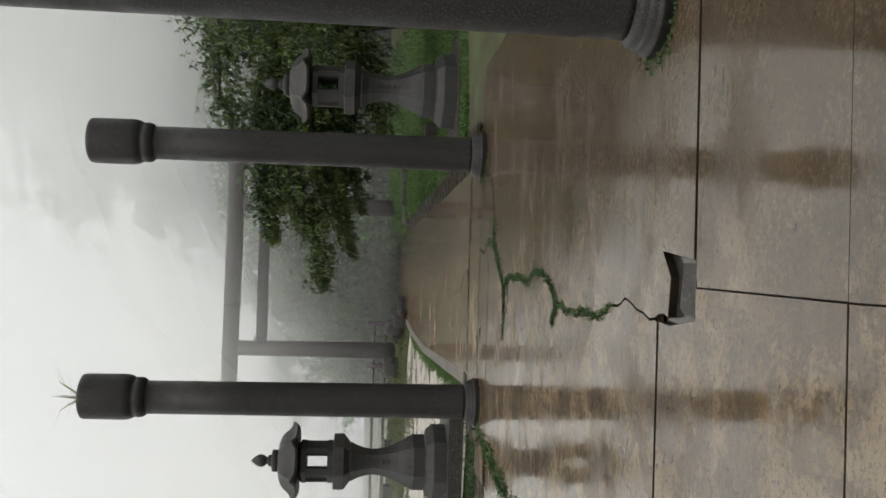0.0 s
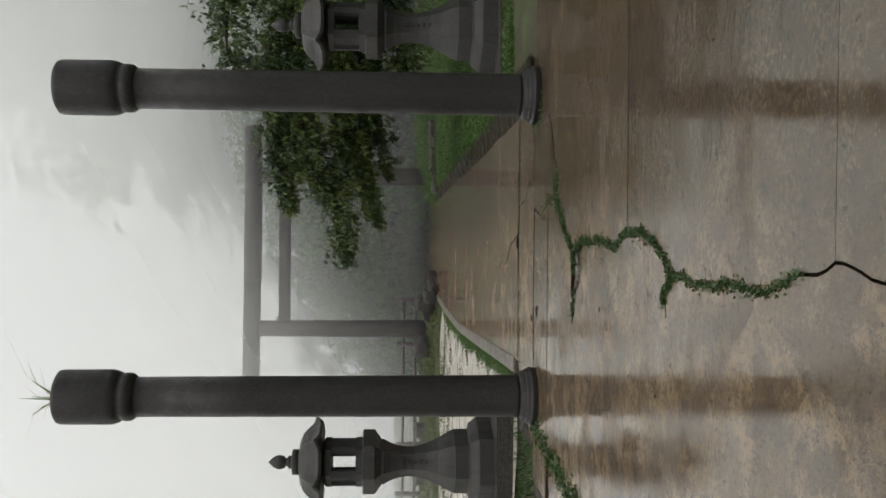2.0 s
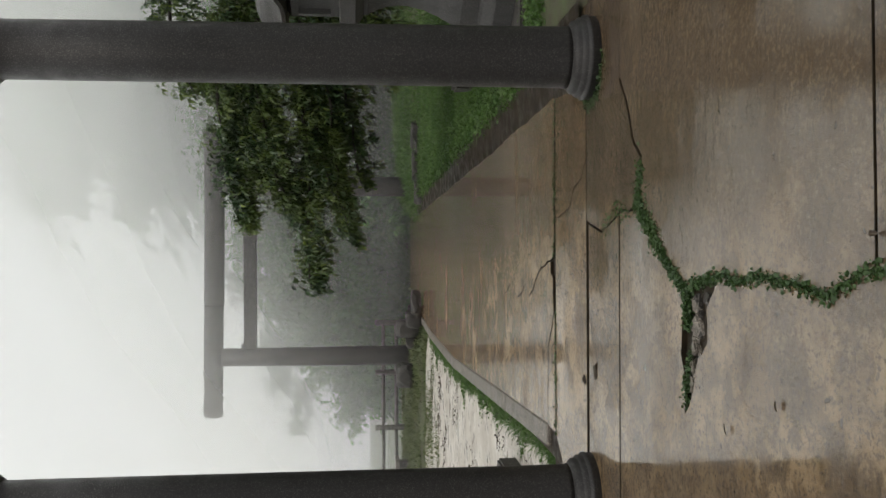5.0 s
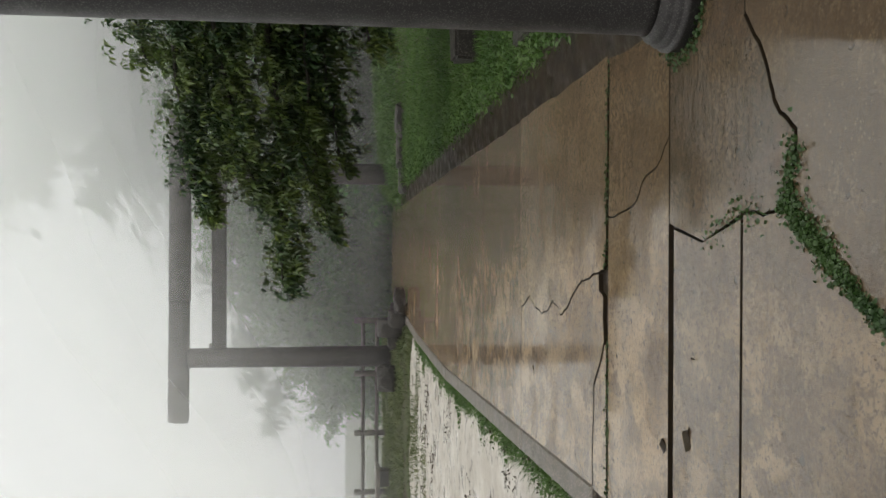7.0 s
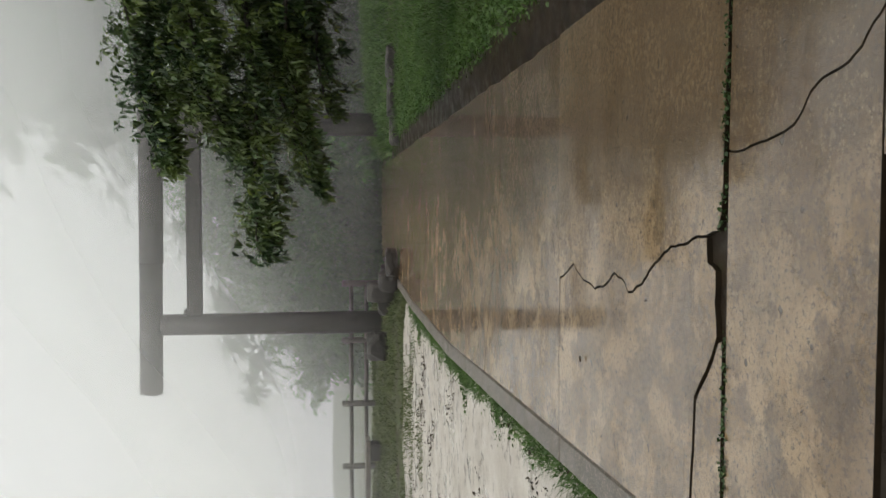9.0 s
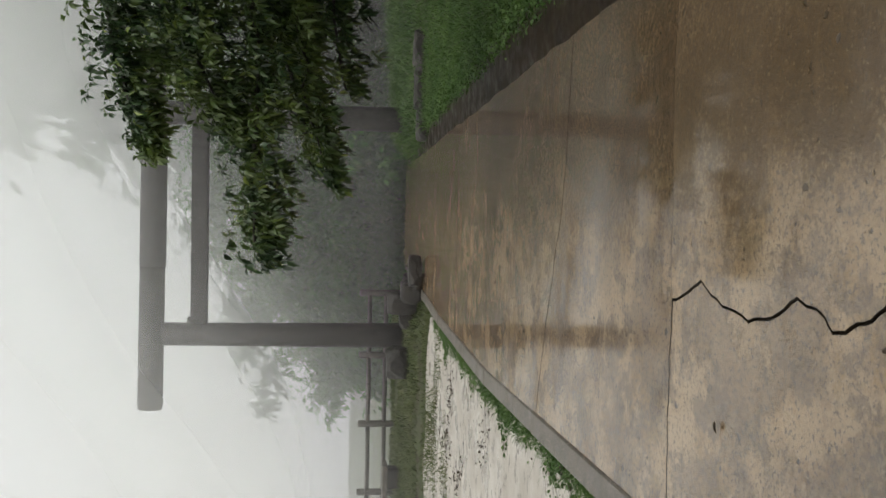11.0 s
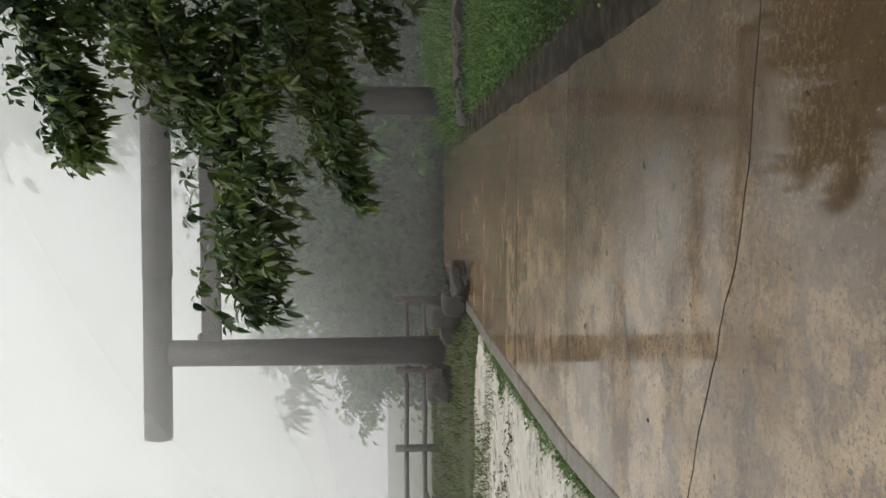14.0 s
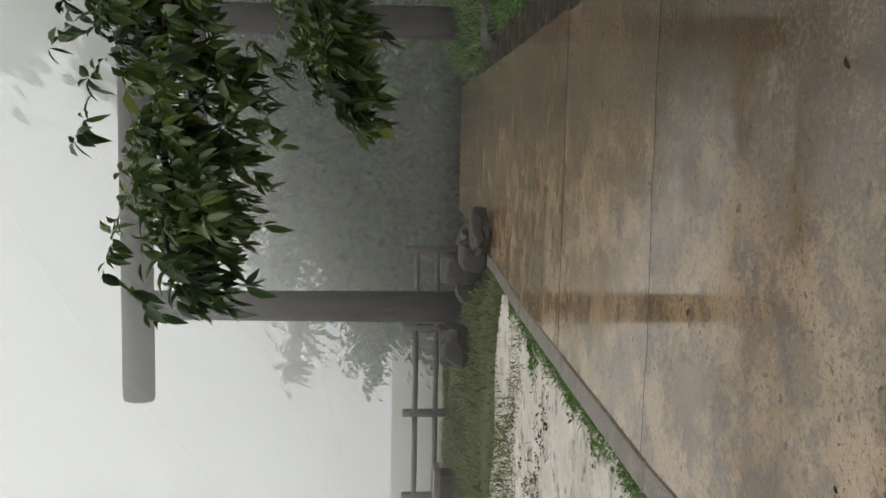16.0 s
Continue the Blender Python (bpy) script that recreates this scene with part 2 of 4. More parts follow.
GRASS = leaf_material("lawn_grass", (0.034, 0.078, 0.016), (0.066, 0.142, 0.028), (0.140, 0.235, 0.055), 0.45, 0.3)
MOSS = leaf_material("crack_weed", (0.018, 0.042, 0.012), (0.036, 0.080, 0.020), (0.075, 0.135, 0.035), 0.5)
DRYGRASS = leaf_material("verge_grass", (0.046, 0.068, 0.020), (0.095, 0.135, 0.040), (0.21, 0.22, 0.10), 0.6)
BARK = bark_material()
DEADLEAF = leaf_material("dead_leaf", (0.018, 0.012, 0.007), (0.035, 0.024, 0.012), (0.08, 0.05, 0.02), 0.4)


# ---- builders ----
def part(name, bm, material, parent=None, label=""):
    me = bpy.data.meshes.new(name)
    bm.to_mesh(me)
    bm.free()
    me.materials.append(material)
    ob = new(name, me)
    if parent:
        ob.parent = parent
    if label:
        ob["label"] = label
    return ob


def soup(name, verts, faces, material, parent=None, label="", smooth=False):
    me = bpy.data.meshes.new(name)
    me.from_pydata([tuple(v) for v in verts], [], [tuple(f) for f in faces])
    me.materials.append(material)
    if smooth:
        me.shade_smooth()
    ob = new(name, me)
    if parent:
        ob.parent = parent
    if label:
        ob["label"] = label
    return ob


def thing(name, at, label, category, group="", turn=0.0):
    e = new(name)
    e.matrix_basis = pose(*at, 0, 0, turn)
    return tagged(e, label, category, group)


def lathe(profile, sides=40, turn=0.0, smooth=True):
    """A bmesh turned round z from (radius, height) pairs, closed at both ends."""
    bm = bmesh.new()
    rings = []
    for r, z in profile:
        rings.append([bm.verts.new((r * math.cos(turn + 2 * math.pi * i / sides), r * math.sin(turn + 2 * math.pi * i / sides), z)) for i in range(sides)])
    for a, b in zip(rings, rings[1:]):
        for i in range(sides):
            f = bm.faces.new((a[i], a[(i + 1) % sides], b[(i + 1) % sides], b[i]))
            f.smooth = smooth
    bm.faces.new(list(reversed(rings[0])))
    bm.faces.new(rings[-1])
    return bm


def block(sx, sy, sz, at=(0, 0, 0), bevel=0.01, wear=0.0, seed=0):
    """A bevelled box with its base at at; wear jitters its corners."""
    rng = random.Random(seed)
    bm = bmesh.new()
    bmesh.ops.create_cube(bm, size=1)
    for v in bm.verts:
        v.co = Vector((v.co.x * sx, v.co.y * sy, (v.co.z + 0.5) * sz)) + Vector(at)
        v.co += Vector([rng.uniform(-wear, wear) for _ in range(3)])
    bmesh.ops.bevel(bm, geom=list(bm.edges), offset=bevel, segments=2, affect="EDGES")
    return bm


def tube(points, radii, sides=8):
    """A closed tapered tube through points."""
    bm = bmesh.new()
    rings = []
    for i, p in enumerate(points):
        a, b = points[max(0, i - 1)], points[min(len(points) - 1, i + 1)]
        d = (Vector(b) - Vector(a)).normalized()
        q = d.to_track_quat("Z", "Y")
        rings.append([bm.verts.new(Vector(p) + q @ Vector((radii[i] * math.cos(2 * math.pi * k / sides), radii[i] * math.sin(2 * math.pi * k / sides), 0))) for k in range(sides)])
    for a, b in zip(rings, rings[1:]):
        for k in range(sides):
            bm.faces.new((a[k], a[(k + 1) % sides], b[(k + 1) % sides], b[k])).smooth = True
    bm.faces.new(list(reversed(rings[0])))
    bm.faces.new(rings[-1])
    return bm


def merged(*bms):
    out = bmesh.new()
    for b in bms:
        me = bpy.data.meshes.new("tmp")
        b.to_mesh(me)
        b.free()
        out.from_mesh(me)
        bpy.data.meshes.remove(me)
    return out


# ---- ground ----
def smoothstep(a, b, v):
    t = max(0.0, min(1.0, (v - a) / (b - a)))
    return t * t * (3 - 2 * t)


def left_edge(y):
    return -1.03 - 0.045 * (min(y, 14.0) - 6.3) if y > 6.3 else -1.03


def right_edge(y):
    return 1.50 - 0.012 * max(0.0, y - 6.2)


def ground_height(x, y):
    z = -0.13
    if y > 5.2:
        lawn = smoothstep(right_edge(y) + 0.05, right_edge(y) + 0.5, x)
        z += lawn * (0.15 + 0.16 * smoothstep(2.0, 6.0, x))
    else:
        z += 0.14 * smoothstep(2.6, 3.1, x)
    z += 0.38 * smoothstep(19.0, 25.0, y) * smoothstep(-1.4, -2.2, x)
    z += 0.30 * smoothstep(19.5, 24.0, y) * smoothstep(1.3, 2.2, x)
    z -= 4.0 * smoothstep(27.2, 52.0, y) + 0.25 * smoothstep(26.9, 27.4, y)
    z += 22.0 * smoothstep(2.0, 40.0, x) * smoothstep(30.0, 62.0, y) + 5.0 * smoothstep(6.0, 30.0, x) * smoothstep(14.0, 40.0, y)
    z += 0.02 * noise.noise((x * 0.9, y * 0.9, 0)) * (1.0 if (x < -1.6 or x > 1.8) else 0.3)
    return z


def spaced(lo, hi, near_lo, near_hi, fine, coarse):
    out, v = [], lo
    while v < hi:
        out.append(v)
        v += fine if near_lo <= v < near_hi else coarse
    return out + [hi]


gx, gy = spaced(-400, 400, -10, 10, 0.4, 6.0), spaced(-200, 700, -10, 40, 0.4, 6.0)
verts = [(x, y, ground_height(x, y)) for y in gy for x in gx]
nx = len(gx)
faces = [(j * nx + i, j * nx + i + 1, (j + 1) * nx + i + 1, (j + 1) * nx + i) for j in range(len(gy) - 1) for i in range(nx - 1)]
tagged(soup("ground", verts, faces, SOIL, smooth=True), "damp grassy soil falling away beyond the path", "ground", kind="structure")


def crooked(points, amp, seed, depth=3):
    """A cracked line through points, broken up by midpoint displacement."""
    rng = random.Random(seed)
    pts = [Vector((p[0], p[1])) for p in points]
    for level in range(depth):
        out = [pts[0]]
        for a, b in zip(pts, pts[1:]):
            d = b - a
            m = (a + b) / 2 + Vector((-d.y, d.x)).normalized() * rng.uniform(-amp, amp) * min(1.0, d.length / 0.25)
            out += [m, b]
        pts, amp = out, amp * 0.6
    return pts


def slab(outline, top, gap, parent, name="slab", chamfer=0.0018, depth=0.12, material=None):
    """One cast slab: its outline drawn in by half a joint, with worn edges."""
    pts = [Vector((p[0], p[1])) for p in outline]
    pts = [p for i, p in enumerate(pts) if (p - pts[i - 1]).length > 1e-4]
    if sum(a.x * b.y - b.x * a.y for a, b in zip(pts, pts[1:] + pts[:1])) < 0:
        pts.reverse()

    def inset(d):
        out = []
        for i, p in enumerate(pts):
            a, b = (p - pts[i - 1]).normalized(), (pts[(i + 1) % len(pts)] - p).normalized()
            n1, n2 = Vector((-a.y, a.x)), Vector((-b.y, b.x))
            n = n1 + n2
            n = n.normalized() if n.length > 1e-3 else n1
            out.append(p + n * d / max(0.5, n.dot(n1)))
        return out

    bm = bmesh.new()
    t = [bm.verts.new((p.x, p.y, top)) for p in inset(gap / 2 + chamfer)]
    m = [bm.verts.new((p.x, p.y, top - chamfer)) for p in inset(gap / 2)]
    b = [bm.verts.new((p.x, p.y, top - depth)) for p in inset(gap / 2)]
    k = len(pts)
    for lo, hi in ((m, t), (b, m)):
        for i in range(k):
            bm.faces.new((lo[i], lo[(i + 1) % k], hi[(i + 1) % k], hi[i])).material_index = int(material is None)
    bm.faces.new(t)
    in_forecourt = max(p.y for p in pts) < 5.25
    ob = part(name, bm, material or (FORECOURT if in_forecourt else CONCRETE), parent)
    # sides and chamfers carry the mud colour, painting the dark of deep cracks
    ob.data.materials.append(MUD_AND_SHADE)
    return ob


# dark silt that fills the joints, up to just under the paving
silt = [(-2.6, -9.0, 2.6, -1.66), (-2.6, -1.66, 0.06, -1.16), (0.44, -1.66, 2.6, -1.16), (-2.6, -1.16, 2.6, 5.2), (-1.75, 5.2, 1.9, 6.3), (-1.25, 6.3, 1.5, 27.0)]
sv, sf = [], []
for x0, y0, x1, y1 in silt:
    k = len(sv)
    sv += [(x0, y0, -0.024), (x1, y0, -0.024), (x1, y1, -0.024), (x0, y1, -0.024)]
    sf.append((k, k + 1, k + 2, k + 3))
tagged(soup("joint_silt", sv, sf, MUD_AND_SHADE), "dark wet silt in the paving joints", "silt", kind="structure")
pavement = tagged(new("pavement"), "cracked wet concrete paving slabs with weedy joints", "pavement", kind="structure")
# the long crack that wanders up the forecourt, and its side branches
LONG = crooked([(0.12, -1.30), (0.10, -1.05), (0.18, -0.62), (0.07, -0.15), (0.07, 0.25), (0.04, 0.67), (0.07, 1.0)], 0.035, 3)
LONG2 = crooked([(0.07, 1.0), (0.24, 1.28), (0.29, 1.82), (0.20, 2.10), (0.22, 2.80), (0.17, 3.36)], 0.04, 4)
LONG3 = crooked([(0.17, 3.36), (0.33, 3.67), (0.46, 3.86), (0.60, 4.08), (0.57, 4.42)], 0.03, 5)
CROSS_UP = crooked([(-0.38, 3.37), (-0.24, 3.36), (-0.12, 3.42), (0.02, 3.40), (0.17, 3.36)], 0.025, 16)
CROSS_LOW = crooked([(0.20, 3.02), (0.10, 3.12), (-0.04, 3.11), (-0.12, 3.22), (-0.26, 3.27), (-0.38, 3.37)], 0.025, 17)
SPUR = crooked([(0.07, 1.0), (-0.02, 1.12), (-0.15, 1.08)], 0.03, 6)
CROSS = crooked([(0.17, 3.36), (-0.10, 3.30), (-0.36, 3.36)], 0.03, 7)
RIGHTC = crooked([(0.60, 4.08), (0.84, 4.02), (1.02, 4.20), (1.33, 4.42)], 0.03, 8)
BROKEN = crooked([(-1.05, 6.46), (-0.84, 6.47), (-0.40, 6.44), (-0.12, 6.23), (0.14, 6.25), (0.17, 6.33), (0.27, 6.34), (0.29, 6.23), (0.55, 6.19), (0.96, 6.17), (1.52, 6.17)], 0.018, 9, 2)
ZIG = crooked([(0.27, 6.34), (0.21, 6.72), (0.05, 7.02), (-0.05, 7.28), (0.03, 7.50), (-0.09, 7.85), (0.02, 8.30), (-0.09, 8.62)], 0.04, 10)
BEND = crooked([(-1.25, 11.42), (-0.57, 11.17), (-0.18, 10.97), (0.26, 10.77), (0.70, 10.66), (1.46, 10.56)], 0.025, 11)
FAR = crooked([(-1.36, 14.02), (-0.60, 14.0), (0.56, 14.04), (1.42, 14.0)], 0.03, 12)
MIDJ = crooked([(-1.13, 8.63), (-0.62, 8.64), (-0.09, 8.62), (0.45, 8.66), (1.50, 8.67)], 0.028, 13, 4)
XL, XR = -2.60, 2.60
EDGE = crooked([(-1.48, 5.12), (-1.56, 4.42), (-1.66, 3.3), (-1.80, 2.0), (-2.60, 0.9)], 0.05, 14)
rev = lambda line: list(reversed(line))
G = 0.003
SLIT = lambda line: [*line, *rev(line)[1:]]
slab([(XL, -9), (0.27, -9), (0.25, -2.77), (XL, -2.77)], 0.0, G, pavement)
slab([(0.27, -9), (XR, -9), (XR, -2.77), (0.25, -2.77)], 0.002, G, pavement)
slab([(XL, -2.77), (0.25, -2.77), (0.26, -1.62), (0.13, -1.62), (XL, -1.62)], 0.003, 0.002, pavement)
slab([(0.25, -2.77), (XR, -2.77), (XR, -1.60), (0.37, -1.61), (0.26, -1.62)], 0.0, 0.006, pavement)
slab([(XL, -1.62), (0.13, -1.62), (0.09, -1.30), (0.10, -1.16), (XL, -1.13)], -0.001, 0.003, pavement)
slab([(0.37, -1.60), (XR, -1.60), (XR, -0.64), *rev(LONG[:17]), (0.30, -1.33), (0.41, -1.22)], 0.004, 0.006, pavement)
slab([(XL, -1.13), (0.10, -1.15), *LONG[6:], *SLIT(SPUR)[1:], *LONG2[1:36], *CROSS_LOW, *CROSS_UP[1:], *LONG3[1:], (-1.56, 4.42), *EDGE[8:], ], 0.002, 0.012, pavement)
slab([(XR, -0.64), (XR, 1.86), *rev(LONG2[:17]), *rev(LONG[16:])], 0.0, 0.010, pavement)
slab([(XR, 1.86), (XR, 4.42), *rev(RIGHTC), *rev(LONG3[:25]), *rev(LONG2[16:])], 0.0, 0.018, pavement)
slab([*RIGHTC, (0.57, 4.42), *rev(LONG3[24:])], 0.004, 0.008, pavement)
slab([*EDGE[8:], (XL, 2.4), (XL, 4.42), (-1.56, 4.42)], -0.012, 0.03, pavement)
slab([(-2.0, 4.424), (0.55, 4.424), (0.46, 4.80), (0.52, 5.125), (-2.0, 5.115)], 0.005, 0.006, pavement)
slab([(0.57, 4.42), (XR, 4.42), (XR, 5.20), (0.54, 5.20), (0.46, 4.80)], -0.002, 0.006, pavement)
STRIP = crooked([(0.95, 5.20), (0.80, 5.45), (0.66, 5.68), (0.60, 6.16)], 0.03, 15)
slab([(-1.75, 5.19), *STRIP, (-1.05, 6.15)], 0.0, 0.007, pavement)
slab([(2.0, 5.20), (1.52, 6.15), *rev(STRIP)], 0.0, 0.007, pavement)
slab([(-1.05, 6.15), (-0.10, 6.16), *rev(BROKEN[:13])], 0.002, 0.042, pavement)

slab([*BROKEN[:25], *ZIG, *rev(MIDJ[:33])], 0.0, 0.010, pavement)
slab([*BROKEN[24:], *rev(MIDJ[32:]), *rev(ZIG)], 0.003, 0.008, pavement)
slab([*MIDJ, *rev(BEND)], 0.0, 0.008, pavement)
slab([*BEND, *rev(FAR)], 0.001, 0.005, pavement)
slab([*[(p.x, p.y + 0.006) for p in FAR], (1.39, 16.5), (-1.37, 16.5)], 0.0, 0.004, pavement)
slab([(-1.37, 16.505), (1.39, 16.505), (1.36, 18.8), (-1.37, 18.8)], 0.002, 0.008, pavement)
slab([(-1.37, 18.8), (1.36, 18.8), (1.30, 23.0), (-1.20, 23.0)], 0.0, 0.008, pavement)
slab([(-1.20, 23.0), (1.30, 23.0), (1.25, 27.0), (-1.10, 27.0)], 0.001, 0.008, pavement)
# rain water standing in the sunken joints
for x0, y0, x1, y1, z in ((-1.74, 5.07, 0.50, 5.20, -0.022), (0.07, -1.65, 0.43, -1.17, -0.034)):
    tagged(soup("puddle", [(x0, y0, z), (x1, y0, z), (x1, y1, z), (x0, y1, z)], [(0, 1, 2, 3)], PUDDLE), "shallow grey rain water standing in a sunken joint", "puddle", "puddles in the paving")
# the broken lump of paving that has sunk into the hole
part("broken_slab", block(0.22, 0.17, 0.05, (0.25, -1.47, -0.075), 0.012, 0.03, 6), ROCK, pavement, "sunken broken lump of concrete")

# crumbled lumps in the eroded gap
rubble = random.Random(41)
for i in range(34):
    f = rubble.random()
    x, y = 0.15 - 0.44 * f, 3.20 + 0.12 * f + rubble.uniform(-0.07, 0.07) * (1 - 0.7 * f)
    w = rubble.uniform(0.03, 0.075)
    bm = block(w, w * rubble.uniform(0.6, 1.0), 0.035, (0, 0, -0.052 + rubble.uniform(0, 0.016)), 0.007, 0.013, 70 + i)
    bm.transform(pose(x, y, 0.0, rubble.uniform(-9, 9), rubble.uniform(-9, 9), rubble.uniform(0, 180)))
    part("rubble_lump", bm, KERB if i % 3 else ROCK, pavement)

# kerb stones along the open side of the path
kerb = tagged(new("kerb"), "low wet concrete kerb along the gravel", "kerb", kind="structure")
ky = 6.45
kerb_lengths = [2.1, 2.95, 2.4, 2.4, 2.3, 2.2, 2.4]
for i, length in enumerate(kerb_lengths):
    a, b = ky, ky + length
    xa, xb = left_edge(a) if a < 19 else -1.3, left_edge(b) if b < 19 else -1.3
    slab([(xa + 0.026, a), (xb + 0.026, b), (xb - 0.16, b), (xa - 0.16, a)], 0.012 + 0.004 * (i % 2), 0.006, kerb, "kerb_stone", 0.012, 0.16, KERB)
    ky = b

# pale gravel court beside the path
gverts, gfaces = [], []
rows, cols = 60, 40
for j in range(rows + 1):
    y = 6.9 + 13.9 * j / rows
    for i in range(cols + 1):
        f = i / cols
        far = -16.0 + 0.5 * noise.noise((y * 0.7, 3, 0))
        x = (left_edge(y) - 0.13 - 0.25 * smoothstep(19, 22, y)) * (1 - f ** 1.6) + far * f ** 1.6
        yy = y + (0.35 * noise.noise((x * 0.8, 7, 0)) if j in (0, rows) else 0)
        gverts.append((x, yy, max(-0.085, ground_height(x, yy) + 0.02) + 0.012 * noise.noise((x * 0.6, yy * 0.6, 5))))
for j in range(rows):
    for i in range(cols):
        a = j * (cols + 1) + i
        gfaces.append((a, a + cols + 1, a + cols + 2, a + 1))
tagged(soup("gravel_court", gverts, gfaces, GRAVEL, smooth=True), "pale wet gravel court with dark leaf litter", "gravel", kind="structure")


# dark mud between the paving and the lawn
mv, mf, rows = [], [], 200
for j in range(rows + 1):
    y = 5.25 + 18.0 * j / rows
    for i in range(7):
        x = right_edge(y) - 0.05 + 0.09 * i + (0.05 * noise.noise((y * 2.0, i, 1)) if 0 < i < 6 else 0)
        if i == 0:
            x += 0.03 * noise.noise((y * 1.3, 4, 1))
        mv.append((x, y, 0.004 + 0.006 * i + 0.004 * noise.noise((x * 6, y * 3, 2)) if i else -0.006))
for j in range(rows):
    for i in range(6):
        a = j * 7 + i
        mf.append((a, a + 1, a + 8, a + 7))
tagged(soup("mud_border", mv, mf, MUD_AND_SHADE, smooth=True), "dark wet mud washed along the lawn edge", "mud", kind="structure")


# ---- stone pillars ----
def stone_pillar(x, y):
    p = thing("stone_pillar", (x, y, 0.0), "tall dark wet granite pillar with a plain capital", "pillar", "pillars along the path")
    part("base", lathe([(0.262, -0.12), (0.262, 0.035), (0.268, 0.045), (0.266, 0.062), (0.252, 0.068), (0.248, 0.074), (0.250, 0.095), (0.236, 0.103), (0.230, 0.110), (0.231, 0.130), (0.214, 0.142), (0.200, 0.160)], 48), GRANITE, p, "ringed granite base")
    part("shaft", lathe([(0.198, 0.16), (0.193, 0.19), (0.190, 0.60), (0.187, 1.6), (0.184, 2.6), (0.180, 3.62)], 48), GRANITE, p)
    part("capital", lathe([(0.180, 3.62), (0.192, 3.63), (0.214, 3.66), (0.218, 3.70), (0.214, 3.735), (0.206, 3.74), (0.226, 3.765), (0.240, 3.80), (0.246, 3.83), (0.248, 3.86), (0.246, 4.27), (0.238, 4.30), (0.215, 4.315)], 48), GRANITE, p, "drum-shaped granite capital")
    return p


pillar = stone_pillar(1.585, -1.06)
copy_thing(pillar, pose(1.575, 5.06, 0.0, 0, 0, 40))
copy_thing(pillar, pose(-1.205, 5.06, 0.0, 0, 0, 85))


# ---- stone lanterns ----
def hexbody(profile):
    return lathe(profile, 6, 0.0, False)


def lantern_roof():
    """Six curved slopes that sweep up to the corners."""
    bm = bmesh.new()
    rings, n = [], 36
    for s, z in ((0.30, 0.005), (0.97, 0.0), (1.0, 0.03), (0.88, 0.072), (0.79, 0.12), (0.72, 0.18), (0.62, 0.235), (0.47, 0.275), (0.27, 0.295)):
        ring = []
        for i in range(n):
            a = 2 * math.pi * i / n
            w = (a % (math.pi / 3)) / (math.pi / 3)
            corner = abs(w - 0.5) * 2
            r = 0.545 * s * math.cos(math.pi / 6) / math.cos((w - 0.5) * math.pi / 3)
            lift = 0.065 * corner ** 4 * max(0.0, (s - 0.45) / 0.55) ** 2
            ring.append(bm.verts.new((r * math.cos(a), r * math.sin(a), z + lift)))
        rings.append(ring)
    for a, b in zip(rings, rings[1:]):
        for i in range(n):
            bm.faces.new((a[i], a[(i + 1) % n], b[(i + 1) % n], b[i]))
    bm.faces.new(list(reversed(rings[0])))
    bm.faces.new(rings[-1])
    return bm


def stone_lantern(x, y, label):
    p = thing("stone_lantern", (x, y, 0.10), label, "stone lantern", "stone lanterns")
    part("base", hexbody([(0.53, 0.0), (0.53, 0.17), (0.52, 0.19), (0.46, 0.27), (0.40, 0.29)]), LANTERN, p, "moulded hexagonal stone base")
    part("plinth", hexbody([(0.385, 0.29), (0.385, 0.45), (0.37, 0.47)]), LANTERN, p)
    shaft = part("shaft", lathe([(0.375, 0.47), (0.345, 0.53), (0.275, 0.65), (0.215, 0.79), (0.182, 0.93), (0.178, 1.02), (0.192, 1.12), (0.225, 1.22), (0.262, 1.29), (0.27, 1.30), (0.27, 1.33)], 6, 0.0, False), LANTERN, p, "waisted hexagonal shaft")
    for i in range(6):
        part("inscription_bar", block(0.05, 0.02, 0.045, (0, -0.158 - 0.012 * abs(i - 3.2), 0.68 + 0.075 * i), 0.006), ROCK, shaft)
    part("platform", hexbody([(0.27, 1.33), (0.30, 1.345), (0.385, 1.41), (0.385, 1.545), (0.37, 1.555)]), LANTERN, p)
    box = part("fire_box", hexbody([(0.295, 1.555), (0.295, 1.635), (0.24, 1.635)]), LANTERN, p)
    part("lintel", hexbody([(0.24, 1.925), (0.295, 1.925), (0.295, 1.99), (0.25, 2.03)]), LANTERN, p)
    for i in range(6):
        a = math.pi / 3 * i
        bm = block(0.055, 0.10, 0.30, (0, 0, 1.63), 0.006)
        bm.transform(Matrix.Translation((0.255 * math.cos(a), 0.255 * math.sin(a), 0)) @ Matrix.Rotation(a, 4, "Z"))
        part("corner_post", bm, LANTERN, box)
    for i in (0, 2, 3, 5):
        a = math.pi / 3 * (i + 0.5)
        bm = block(0.03, 0.20, 0.30, (0, 0, 1.63), 0.004)
        bm.transform(Matrix.Translation((0.215 * math.cos(a), 0.215 * math.sin(a), 0)) @ Matrix.Rotation(a, 4, "Z"))
        part("side_panel", bm, LANTERN, box)
    roof = lantern_roof()
    roof.transform(Matrix.Translation((0, 0, 2.03)))
    part("roof", roof, LANTERN, p, "six-sided stone roof with upswept corners")
    part("finial", lathe([(0.15, 2.32), (0.152, 2.39), (0.145, 2.40), (0.085, 2.405), (0.075, 2.43), (0.085, 2.44), (0.05, 2.465), (0.045, 2.48), (0.07, 2.50), (0.085, 2.54), (0.083, 2.58), (0.06, 2.63), (0.02, 2.675), (0.005, 2.69)], 20), LANTERN, p, "onion-shaped stone finial")
    return p


